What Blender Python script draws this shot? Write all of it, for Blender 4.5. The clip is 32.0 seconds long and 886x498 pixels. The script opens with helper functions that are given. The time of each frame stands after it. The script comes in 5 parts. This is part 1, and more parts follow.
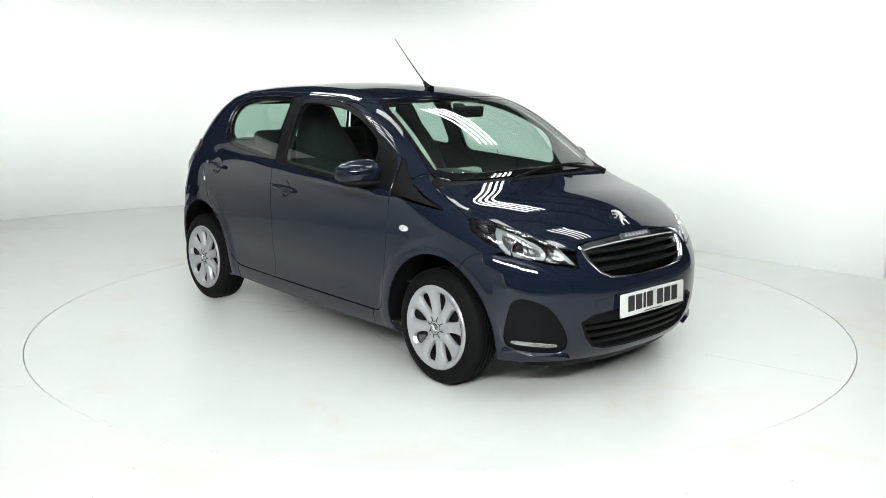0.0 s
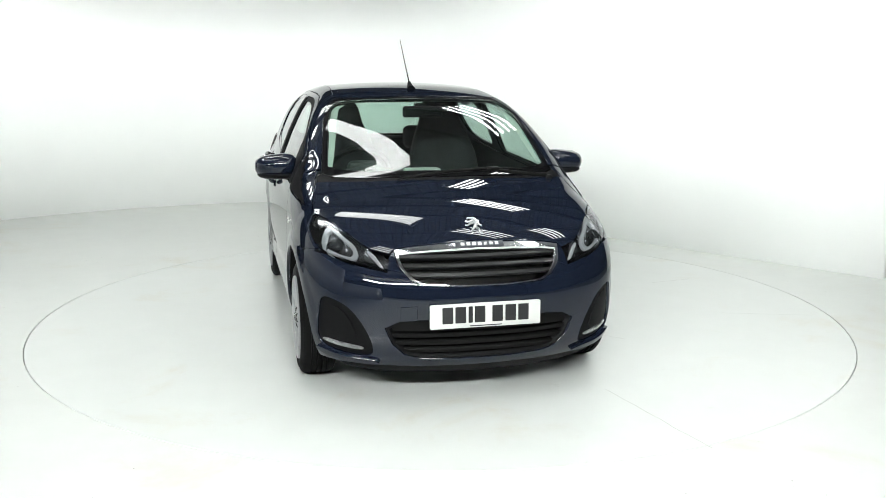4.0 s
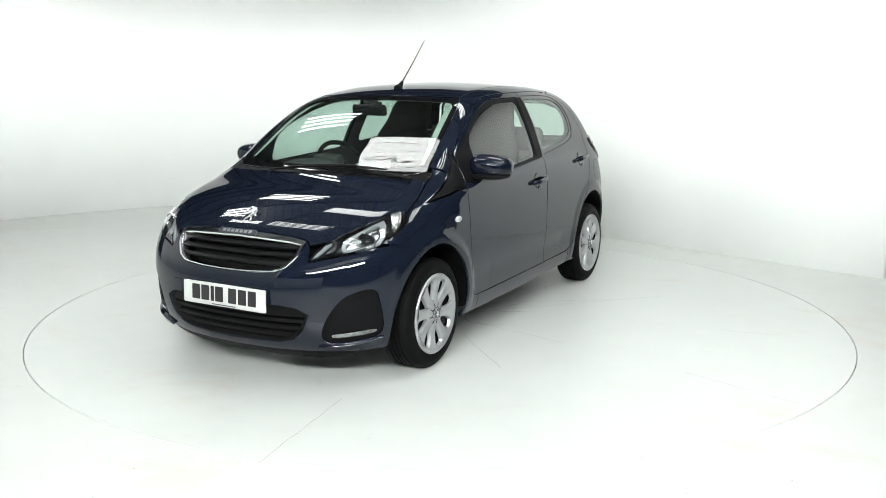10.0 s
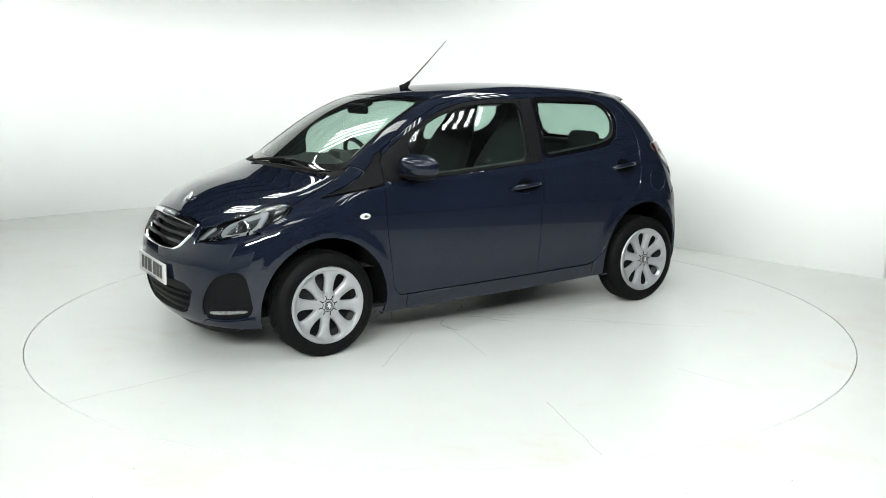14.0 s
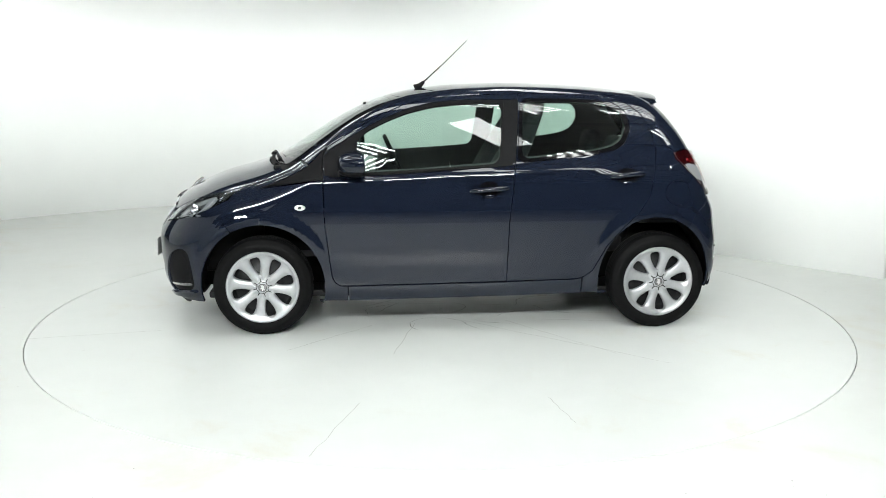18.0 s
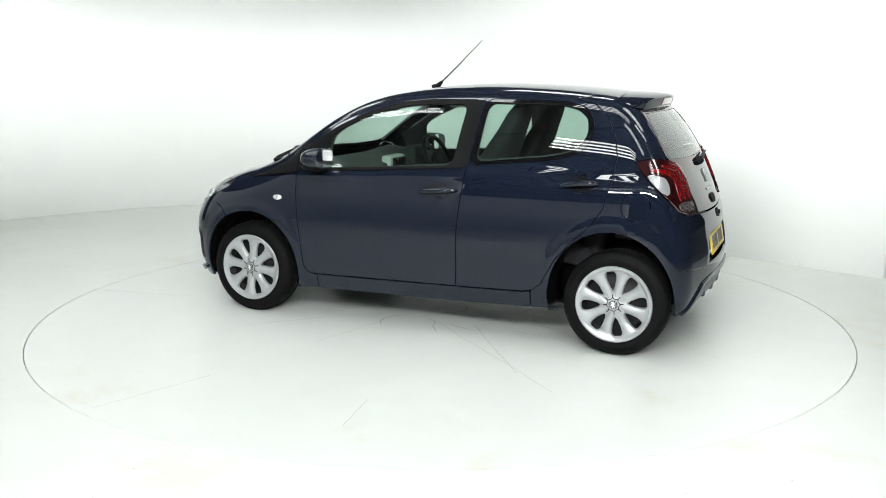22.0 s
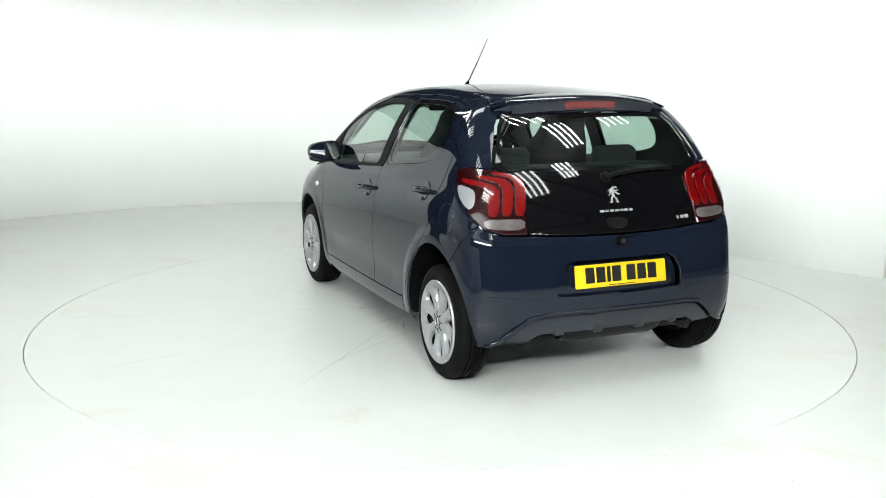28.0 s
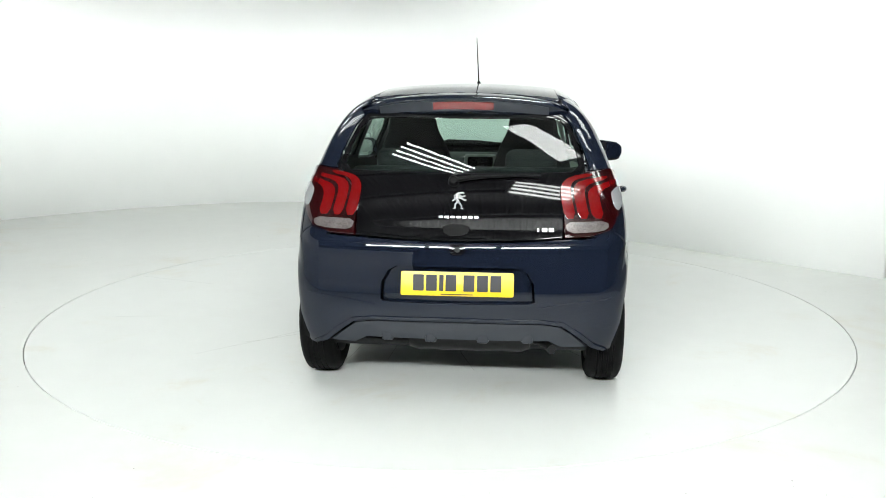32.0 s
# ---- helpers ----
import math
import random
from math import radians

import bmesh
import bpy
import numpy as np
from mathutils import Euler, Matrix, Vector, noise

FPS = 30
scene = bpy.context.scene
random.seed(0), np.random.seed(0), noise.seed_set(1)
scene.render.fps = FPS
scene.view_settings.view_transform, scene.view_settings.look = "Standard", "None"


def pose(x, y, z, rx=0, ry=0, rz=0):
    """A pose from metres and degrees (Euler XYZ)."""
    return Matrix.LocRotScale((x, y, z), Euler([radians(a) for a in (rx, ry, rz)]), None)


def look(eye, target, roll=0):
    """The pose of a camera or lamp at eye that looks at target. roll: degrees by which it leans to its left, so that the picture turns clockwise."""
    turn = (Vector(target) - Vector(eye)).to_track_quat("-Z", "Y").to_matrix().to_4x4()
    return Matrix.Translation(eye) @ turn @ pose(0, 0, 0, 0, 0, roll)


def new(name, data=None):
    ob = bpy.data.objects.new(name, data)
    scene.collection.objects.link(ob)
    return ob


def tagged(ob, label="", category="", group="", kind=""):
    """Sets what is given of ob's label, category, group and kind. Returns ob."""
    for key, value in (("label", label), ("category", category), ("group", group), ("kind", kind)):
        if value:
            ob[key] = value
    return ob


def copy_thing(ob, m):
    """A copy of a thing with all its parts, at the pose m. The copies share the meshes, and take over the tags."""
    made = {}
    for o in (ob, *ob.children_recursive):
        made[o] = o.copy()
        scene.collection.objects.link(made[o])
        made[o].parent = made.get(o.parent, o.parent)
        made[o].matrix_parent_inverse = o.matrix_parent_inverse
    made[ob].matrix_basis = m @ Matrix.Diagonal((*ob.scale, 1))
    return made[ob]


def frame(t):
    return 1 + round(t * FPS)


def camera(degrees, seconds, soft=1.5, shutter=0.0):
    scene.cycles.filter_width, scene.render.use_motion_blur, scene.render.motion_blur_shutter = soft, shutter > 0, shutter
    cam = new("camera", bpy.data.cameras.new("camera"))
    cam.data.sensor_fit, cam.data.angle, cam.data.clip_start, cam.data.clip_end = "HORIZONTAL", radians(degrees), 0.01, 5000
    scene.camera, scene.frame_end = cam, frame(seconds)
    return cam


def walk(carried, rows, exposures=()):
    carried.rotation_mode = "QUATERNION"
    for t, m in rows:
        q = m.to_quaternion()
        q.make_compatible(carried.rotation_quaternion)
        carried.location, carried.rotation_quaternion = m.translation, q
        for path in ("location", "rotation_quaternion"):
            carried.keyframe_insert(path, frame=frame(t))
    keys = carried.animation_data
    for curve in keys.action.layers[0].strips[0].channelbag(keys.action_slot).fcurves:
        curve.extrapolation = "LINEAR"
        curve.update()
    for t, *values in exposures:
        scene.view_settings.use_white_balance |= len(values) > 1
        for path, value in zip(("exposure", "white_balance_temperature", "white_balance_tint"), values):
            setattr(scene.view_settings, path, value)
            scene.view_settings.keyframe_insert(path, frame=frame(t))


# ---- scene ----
# a still camera before a turning platform; the platform's middle is the origin
cam = camera(52.06, 32.0, 0.9)
EYE = (0.0, -5.758, 1.499)
AIM = (EYE[0] + math.sin(0.0023) * math.cos(0.18943), EYE[1] + math.cos(0.0023) * math.cos(0.18943), EYE[2] - math.sin(0.18943))
STAND = look(EYE, AIM, 0.24)
walk(cam, [(0.0, STAND), (32.0, STAND)])

# the platform's turn in degrees
TURN = [(0, -47.61), (1, -54.8), (2, -61.93), (3, -69.06), (4, -76.19), (5, -83.31), (6, -90.44), (7, -97.51), (8, -104.59), (9, -111.75), (10, -118.86), (11, -125.88), (12, -132.91), (13, -140.0), (14, -147.15), (15, -154.18), (16, -161.2), (17, -168.23), (18, -175.26), (19, -182.32), (20, -189.41), (21, -196.53), (22, -203.71), (23, -210.93), (24, -218.14), (25, -225.3), (26, -232.44), (27, -239.59), (28, -246.73), (29, -253.71), (30, -260.92), (31, -267.99), (32, -275.18)]
CAR_X, CAR_Y = -0.0906, -0.2275
RIM = 2.486

world = bpy.data.worlds.new("hall")
scene.world = world
world.use_nodes = True
world.node_tree.nodes["Background"].inputs[0].default_value = (0.5, 0.55, 0.6, 1)
world.node_tree.nodes["Background"].inputs[1].default_value = 0.02
scene.view_settings.exposure = 0.13


# ---- materials ----
def shader(name, colour=(0.5, 0.5, 0.5), rough=0.5, metal=0.0, **more):
    m = bpy.data.materials.new(name)
    m.use_nodes = True
    b = m.node_tree.nodes["Principled BSDF"]
    b.inputs["Base Color"].default_value = (*colour, 1)
    b.inputs["Roughness"].default_value = rough
    b.inputs["Metallic"].default_value = metal
    for key, value in more.items():
        b.inputs[key.replace("_", " ")].default_value = value
    return m


def grain(m, scale, amount, bump=0.0, distance=0.002, second=None, rough=0.0):
    """Two scales of noise in a material's colour, with relief and uneven gloss."""
    t = m.node_tree
    b = t.nodes["Principled BSDF"]
    c = b.inputs["Base Color"].default_value[:]
    tex = t.nodes.new("ShaderNodeTexCoord")
    n1 = t.nodes.new("ShaderNodeTexNoise")
    n1.inputs["Scale"].default_value = scale
    n1.inputs["Detail"].default_value = 6
    n2 = t.nodes.new("ShaderNodeTexNoise")
    n2.inputs["Scale"].default_value = second or scale * 0.12
    n2.inputs["Detail"].default_value = 3
    for n in (n1, n2):
        t.links.new(tex.outputs["Object"], n.inputs["Vector"])
    add = t.nodes.new("ShaderNodeMath")
    add.operation = "ADD"
    t.links.new(n1.outputs["Fac"], add.inputs[0])
    t.links.new(n2.outputs["Fac"], add.inputs[1])
    ramp = t.nodes.new("ShaderNodeMapRange")
    ramp.inputs["From Min"].default_value = 0.7
    ramp.inputs["From Max"].default_value = 1.3
    ramp.inputs["To Min"].default_value = 1 - amount
    ramp.inputs["To Max"].default_value = 1 + amount
    t.links.new(add.outputs[0], ramp.inputs["Value"])
    mul = t.nodes.new("ShaderNodeVectorMath")
    mul.operation = "SCALE"
    mul.inputs[0].default_value = c[:3]
    t.links.new(ramp.outputs[0], mul.inputs["Scale"])
    t.links.new(mul.outputs[0], b.inputs["Base Color"])
    if bump:
        bu = t.nodes.new("ShaderNodeBump")
        bu.inputs["Strength"].default_value = bump
        bu.inputs["Distance"].default_value = distance
        t.links.new(n1.outputs["Fac"], bu.inputs["Height"])
        t.links.new(bu.outputs[0], b.inputs["Normal"])
    if rough:
        r = t.nodes.new("ShaderNodeMapRange")
        r0 = b.inputs["Roughness"].default_value
        r.inputs["From Min"].default_value = 0.35
        r.inputs["From Max"].default_value = 0.65
        r.inputs["To Min"].default_value = max(0.02, r0 - rough)
        r.inputs["To Max"].default_value = min(1, r0 + rough)
        t.links.new(n2.outputs["Fac"], r.inputs["Value"])
        t.links.new(r.outputs[0], b.inputs["Roughness"])
    return m


def stain(m, colour, scale, lo, hi, amount):
    """Faint blotches of another colour over a material."""
    t = m.node_tree
    b = t.nodes["Principled BSDF"]
    was = b.inputs["Base Color"].links[0].from_socket
    tex = t.nodes.new("ShaderNodeTexCoord")
    n = t.nodes.new("ShaderNodeTexNoise")
    n.inputs["Scale"].default_value = scale
    n.inputs["Detail"].default_value = 9
    n.inputs["Roughness"].default_value = 0.68
    n.inputs["Distortion"].default_value = 0.6
    t.links.new(tex.outputs["Object"], n.inputs["Vector"])
    ramp = t.nodes.new("ShaderNodeMapRange")
    ramp.interpolation_type = "SMOOTHSTEP"
    ramp.inputs["From Min"].default_value = lo
    ramp.inputs["From Max"].default_value = hi
    ramp.inputs["To Max"].default_value = amount
    t.links.new(n.outputs["Fac"], ramp.inputs["Value"])
    mix = t.nodes.new("ShaderNodeMixRGB")
    mix.inputs["Color2"].default_value = (*colour, 1)
    t.links.new(ramp.outputs[0], mix.inputs["Fac"])
    t.links.new(was, mix.inputs["Color1"])
    t.links.new(mix.outputs[0], b.inputs["Base Color"])
    return m


def thin_glass(name, tint, gloss=1.0):
    """A thin tinted pane: clear straight through, with a mirror's gloss that grows at a slant."""
    m = bpy.data.materials.new(name)
    m.use_nodes = True
    t = m.node_tree
    t.nodes.clear()
    out = t.nodes.new("ShaderNodeOutputMaterial")
    mix = t.nodes.new("ShaderNodeMixShader")
    clear = t.nodes.new("ShaderNodeBsdfTransparent")
    clear.inputs[0].default_value = (*tint, 1)
    shine = t.nodes.new("ShaderNodeBsdfGlossy")
    shine.inputs["Roughness"].default_value = 0.01
    shine.inputs["Color"].default_value = (gloss, gloss, gloss, 1)
    lw = t.nodes.new("ShaderNodeLayerWeight")
    lw.inputs["Blend"].default_value = 0.5
    up = t.nodes.new("ShaderNodeMath")
    up.operation = "POWER"
    up.inputs[1].default_value = 5.0
    t.links.new(lw.outputs["Facing"], up.inputs[0])
    ramp = t.nodes.new("ShaderNodeMapRange")
    ramp.inputs["To Min"].default_value = 0.07
    ramp.inputs["To Max"].default_value = 1.0
    t.links.new(up.outputs[0], ramp.inputs["Value"])
    t.links.new(ramp.outputs[0], mix.inputs[0])
    t.links.new(clear.outputs[0], mix.inputs[1])
    t.links.new(shine.outputs[0], mix.inputs[2])
    t.links.new(mix.outputs[0], out.inputs[0])
    return m


def glow(name, colour, strength):
    m = bpy.data.materials.new(name)
    m.use_nodes = True
    t = m.node_tree
    b = t.nodes["Principled BSDF"]
    b.inputs["Base Color"].default_value = (0.8, 0.8, 0.8, 1)
    b.inputs["Emission Color"].default_value = (*colour, 1)
    b.inputs["Emission Strength"].default_value = strength
    return m


PAINT = grain(shader("navy_mica_paint", (0.0054, 0.0080, 0.0158), 0.5, 0.0, Specular_IOR_Level=0.0, Coat_Weight=1.0, Coat_Roughness=0.012, Coat_IOR=1.45), 40, 0.05, second=3)
FLOOR = grain(shader("painted_white_floor", (0.56, 0.574, 0.555), 0.42), 6, 0.025, 0.03, 0.001, 0.9)
DISC = grain(shader("white_platform_paint", (0.56, 0.576, 0.56), 0.30), 5, 0.025, 0.03, 0.001, 0.9)
stain(stain(FLOOR, (0.46, 0.40, 0.28), 1.1, 0.54, 0.74, 0.34), (0.30, 0.28, 0.24), 7.0, 0.66, 0.76, 0.30)
stain(stain(DISC, (0.45, 0.38, 0.25), 1.5, 0.55, 0.76, 0.36), (0.28, 0.25, 0.21), 8.0, 0.66, 0.76, 0.30)
WALL = grain(shader("white_wall_paint", (0.90, 0.912, 0.902), 0.75), 3, 0.012, 0.04, 0.002, 0.3)
CONCRETE = grain(shader("dull_concrete", (0.24, 0.24, 0.235), 0.7), 4, 0.25, 0.1, 0.002, 0.6)
DARK = grain(shader("dark_hall", (0.045, 0.047, 0.050), 0.8), 2, 0.2)
ROOFING = grain(shader("grey_roof_sheeting", (0.12, 0.123, 0.126), 0.6), 3, 0.2)
BLACK = grain(shader("black_grained_plastic", (0.0045, 0.0045, 0.005), 0.55, Specular_IOR_Level=0.08), 350, 0.2, 0.25, 0.0006, 12)
SATIN_BLACK = shader("satin_black_plastic", (0.006, 0.006, 0.0065), 0.28, Specular_IOR_Level=0.35)
GLOSS_BLACK = shader("gloss_black_plastic", (0.0025, 0.0025, 0.003), 0.04)
RUBBER = grain(shader("tyre_rubber", (0.0042, 0.0042, 0.0044), 0.62, Specular_IOR_Level=0.06), 60, 0.3, 0.2, 0.001, 6, 0.1)
SEAL = shader("black_rubber_seal", (0.0035, 0.0035, 0.0035), 0.5, Specular_IOR_Level=0.10)
CHROME = shader("chrome", (0.80, 0.81, 0.82), 0.07, 1.0)
ALLOY = grain(shader("silver_wheel_cover", (0.35, 0.36, 0.37), 0.32, 0.55, Coat_Weight=0.3, Coat_Roughness=0.1), 40, 0.05, second=9)
STEEL = grain(shader("dark_steel", (0.012, 0.012, 0.013), 0.5, 0.6), 30, 0.3)
SCREEN = thin_glass("green_tinted_glass", (0.70, 0.83, 0.77))
PRIVACY = thin_glass("green_tinted_rear_glass", (0.62, 0.75, 0.69))
LENS = thin_glass("clear_lens", (0.92, 0.94, 0.95))
CLOTH = grain(shader("charcoal_seat_cloth", (0.012, 0.012, 0.014), 0.95), 260, 0.35, 0.4, 0.001, 8)
TRIM = grain(shader("dark_cabin_plastic", (0.026, 0.026, 0.027), 0.6), 300, 0.2, 0.2, 0.0006, 6)
GREY_TRIM = grain(shader("pale_grey_headlining", (0.34, 0.35, 0.335), 0.9), 200, 0.1, 0.2, 0.0006, 6)
RED = shader("red_lamp_lens", (0.115, 0.0008, 0.0014), 0.12, Coat_Weight=1.0, Coat_Roughness=0.02)
DARK_RED = shader("dark_red_lamp_lens", (0.014, 0.0006, 0.001), 0.10, Coat_Weight=1.0, Coat_Roughness=0.02)
CLEAR_LAMP = grain(shader("pale_reversing_lens", (0.11, 0.098, 0.098), 0.2, 0.3, Coat_Weight=1.0, Coat_Roughness=0.02), 120, 0.35)
LAMP_GREY = shader("dark_lamp_inside", (0.055, 0.056, 0.06), 0.22, 0.8)
PALE_GUIDE = shader("pale_light_guide", (0.30, 0.31, 0.32), 0.22, 0.4, Coat_Weight=0.5)
LED_STRIP = grain(shader("clear_lamp_strip", (0.17, 0.175, 0.18), 0.2, 0.3, Coat_Weight=1.0, Coat_Roughness=0.03), 55, 0.5)
REFLECTOR = shader("lamp_reflector", (0.75, 0.76, 0.78), 0.16, 1.0)
DARK_CHROME = shader("dark_chrome", (0.26, 0.26, 0.27), 0.16, 0.95)
SILVER = shader("satin_silver", (0.50, 0.51, 0.52), 0.25, 0.6)
SPOILER_GREY = grain(shader("spoiler_grey_plastic", (0.013, 0.016, 0.023), 0.4), 200, 0.15)
SPECK = shader("brown_grit", (0.10, 0.08, 0.06), 0.9)
JOINT = shader("faint_joint", (0.33, 0.325, 0.31), 0.6)
CRACK = shader("dirty_joint", (0.10, 0.095, 0.085), 0.8)
PLATE_WHITE = shader("white_plate", (0.50, 0.51, 0.495), 0.35)
PLATE_YELLOW = shader("yellow_plate", (0.62, 0.44, 0.008), 0.35)
INK = shader("black_ink", (0.008, 0.008, 0.009), 0.4)
MIRROR = shader("mirror_glass", (0.85, 0.87, 0.88), 0.01, 1.0)
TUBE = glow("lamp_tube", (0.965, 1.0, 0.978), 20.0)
FILL_TUBE = glow("fill_lamp_tube", (0.965, 1.0, 0.978), 38.0)
DIFFUSER = glow("lamp_diffuser", (0.965, 1.0, 0.978), 9.0)
FILL_LAMP = glow("fill_face", (0.965, 1.0, 0.978), 205.0)
PIT = shader("dark_joint_filler", (0.14, 0.14, 0.135), 0.8)
LAMP_WHITE = shader("grey_lamp_frame", (0.12, 0.12, 0.12), 0.5)


# ---- builders ----
def mesh_ob(name, verts, faces, mat, parent=None, label="", smooth=True, normals=None):
    me = bpy.data.meshes.new(name)
    me.from_pydata([tuple(map(float, v)) for v in verts], [], [tuple(map(int, f)) for f in faces])
    if smooth:
        me.polygons.foreach_set("use_smooth", [True] * len(me.polygons))
    me.materials.append(mat)
    me.validate()
    me.update()
    if normals is not None and len(normals) == len(me.vertices):
        me.normals_split_custom_set_from_vertices([tuple(map(float, n)) for n in normals])
    ob = new(name, me)
    if parent:
        ob.parent = parent
    return tagged(ob, label=label)


def part(name, bm, mat, parent=None, label="", smooth=True):
    """One bmesh as one mesh object under a thing or a part."""
    me = bpy.data.meshes.new(name)
    bmesh.ops.recalc_face_normals(bm, faces=bm.faces)
    for f in bm.faces:
        f.smooth = smooth
    if smooth:
        for e in bm.edges:
            if len(e.link_faces) == 2 and e.calc_face_angle(0) > radians(38):
                e.smooth = False
    bm.to_mesh(me)
    bm.free()
    me.materials.append(mat)
    ob = new(name, me)
    if parent:
        ob.parent = parent
    return tagged(ob, label=label)


def box(size, at=(0, 0, 0), bevel=0.0, turn=None, bm=None, segs=2):
    """A box with rounded edges, alone or added to bm."""
    b = bmesh.new()
    bmesh.ops.create_cube(b, size=1)
    bmesh.ops.scale(b, vec=size, verts=b.verts)
    if bevel:
        bmesh.ops.bevel(b, geom=b.edges[:], offset=bevel, segments=segs, profile=0.5, affect="EDGES")
    m = Matrix.Translation(at)
    if turn is not None:
        m = m @ turn.to_4x4()
    bmesh.ops.transform(b, matrix=m, verts=b.verts)
    return merge(bm, b)


def merge(bm, b):
    if bm is None:
        return b
    me = bpy.data.meshes.new("tmp")
    b.to_mesh(me)
    b.free()
    bm.from_mesh(me)
    bpy.data.meshes.remove(me)
    return bm


def lathe(profile, segs=48, axis="y", at=(0, 0, 0), bm=None, closed=False):
    """A turned form: profile of (radius, along)."""
    b = bmesh.new()
    rings = []
    for r, h in profile:
        ring = []
        for i in range(segs):
            a = 2 * math.pi * i / segs
            c, s = r * math.cos(a), r * math.sin(a)
            p = {"y": (c, h, s), "z": (c, s, h), "x": (h, c, s)}[axis]
            ring.append(b.verts.new(p))
        rings.append(ring)
    pairs = list(zip(rings[:-1], rings[1:]))
    if closed:
        pairs.append((rings[-1], rings[0]))
    for r0, r1 in pairs:
        for i in range(segs):
            j = (i + 1) % segs
            b.faces.new((r0[i], r0[j], r1[j], r1[i]))
    if not closed:
        for ring in (rings[0], rings[-1]):
            if (ring[0].co - ring[segs // 2].co).length > 1e-4:
                b.faces.new(ring)
    bmesh.ops.remove_doubles(b, verts=b.verts, dist=1e-5)
    bmesh.ops.translate(b, vec=at, verts=b.verts)
    return merge(bm, b)


def tube(points, radius, segs=10, bm=None):
    """A round rod along points; radius may be one for each point."""
    b = bmesh.new()
    pts = [Vector(p) for p in points]
    rad = radius if isinstance(radius, (list, tuple)) else [radius] * len(pts)
    rings = []
    up = Vector((0.123, 0.31, 0.94)).normalized()
    for i, p in enumerate(pts):
        d = (pts[min(i + 1, len(pts) - 1)] - pts[max(i - 1, 0)]).normalized()
        if abs(d.dot(up)) > 0.97:
            up = Vector((0.9, 0.2, 0.1)).normalized()
        s = d.cross(up).normalized()
        t = s.cross(d).normalized()
        rings.append([b.verts.new(p + (s * math.cos(2 * math.pi * k / segs) + t * math.sin(2 * math.pi * k / segs)) * rad[i]) for k in range(segs)])
    for r0, r1 in zip(rings[:-1], rings[1:]):
        for k in range(segs):
            j = (k + 1) % segs
            b.faces.new((r0[k], r0[j], r1[j], r1[k]))
    b.faces.new(rings[0])
    b.faces.new(rings[-1])
    return merge(bm, b)


def rounded(points, times=2, closed=True):
    """Corner cutting: rounds off an outline."""
    p = [tuple(q) for q in points]
    for _ in range(times):
        q = []
        n = len(p)
        for i in range(n if closed else n - 1):
            a, b = p[i], p[(i + 1) % n]
            q.append(tuple(0.75 * u + 0.25 * v for u, v in zip(a, b)))
            q.append(tuple(0.25 * u + 0.75 * v for u, v in zip(a, b)))
        p = q if closed else [p[0], *q, p[-1]]
    return p


def soft(points, cut=0.02):
    """Cuts each corner of an outline by a set length and rounds it."""
    out = []
    n = len(points)
    for i in range(n):
        a, b, c = Vector(points[i - 1]), Vector(points[i]), Vector(points[(i + 1) % n])
        for e in (a, c):
            d = (e - b).length
            out.append(tuple(b + (e - b) * min(cut, d * 0.35) / d))
    return out


def plate(outline, thick, place, bm=None, bevel=0.0):
    """A flat outline in (u, v), thick in its third way, set by the matrix place."""
    b = bmesh.new()
    f = b.faces.new([b.verts.new((u, v, 0)) for u, v in outline])
    if f.normal.z < 0:
        f.normal_flip()
    r = bmesh.ops.extrude_face_region(b, geom=[f])
    vs = [g for g in r["geom"] if isinstance(g, bmesh.types.BMVert)]
    bmesh.ops.translate(b, vec=(0, 0, thick), verts=vs)
    if bevel:
        edges = [e for e in b.edges if all(v in vs for v in e.verts)]
        bmesh.ops.bevel(b, geom=edges, offset=bevel, segments=2, profile=0.5, affect="EDGES")
    bmesh.ops.transform(b, matrix=place, verts=b.verts)
    return merge(bm, b)


# ---- the form of the car body ----
def curve(pts, blur=0.03, step=0.002):
    """A smooth curve through a few points, as a function of its first coordinate."""
    xs, ys = np.array(pts, float).T
    d = np.diff(ys) / np.diff(xs)
    m = np.concatenate([[d[0]], np.where(d[1:] * d[:-1] > 0, 2 * d[1:] * d[:-1] / (d[1:] + d[:-1] + 1e-12 * np.sign(d[1:] + d[:-1] + 1e-15)), 0), [d[-1]]])
    g = np.arange(xs[0] - 0.3, xs[-1] + 0.3, step)
    i = np.clip(np.searchsorted(xs, g) - 1, 0, len(xs) - 2)
    h = xs[i + 1] - xs[i]
    t = (g - xs[i]) / h
    tc = np.clip(t, 0, 1)
    v = (2 * tc**3 - 3 * tc**2 + 1) * ys[i] + (tc**3 - 2 * tc**2 + tc) * h * m[i] + (-2 * tc**3 + 3 * tc**2) * ys[i + 1] + (tc**3 - tc**2) * h * m[i + 1]
    v = v + np.where(t < 0, (g - xs[0]) * m[0], 0) + np.where(t > 1, (g - xs[-1]) * m[-1], 0)
    n = max(1, int(blur / step))
    for _ in range(3):
        v = np.convolve(np.pad(v, n, mode="reflect", reflect_type="odd"), np.ones(2 * n + 1) / (2 * n + 1), "valid")
    return lambda x: np.interp(x, g, v)


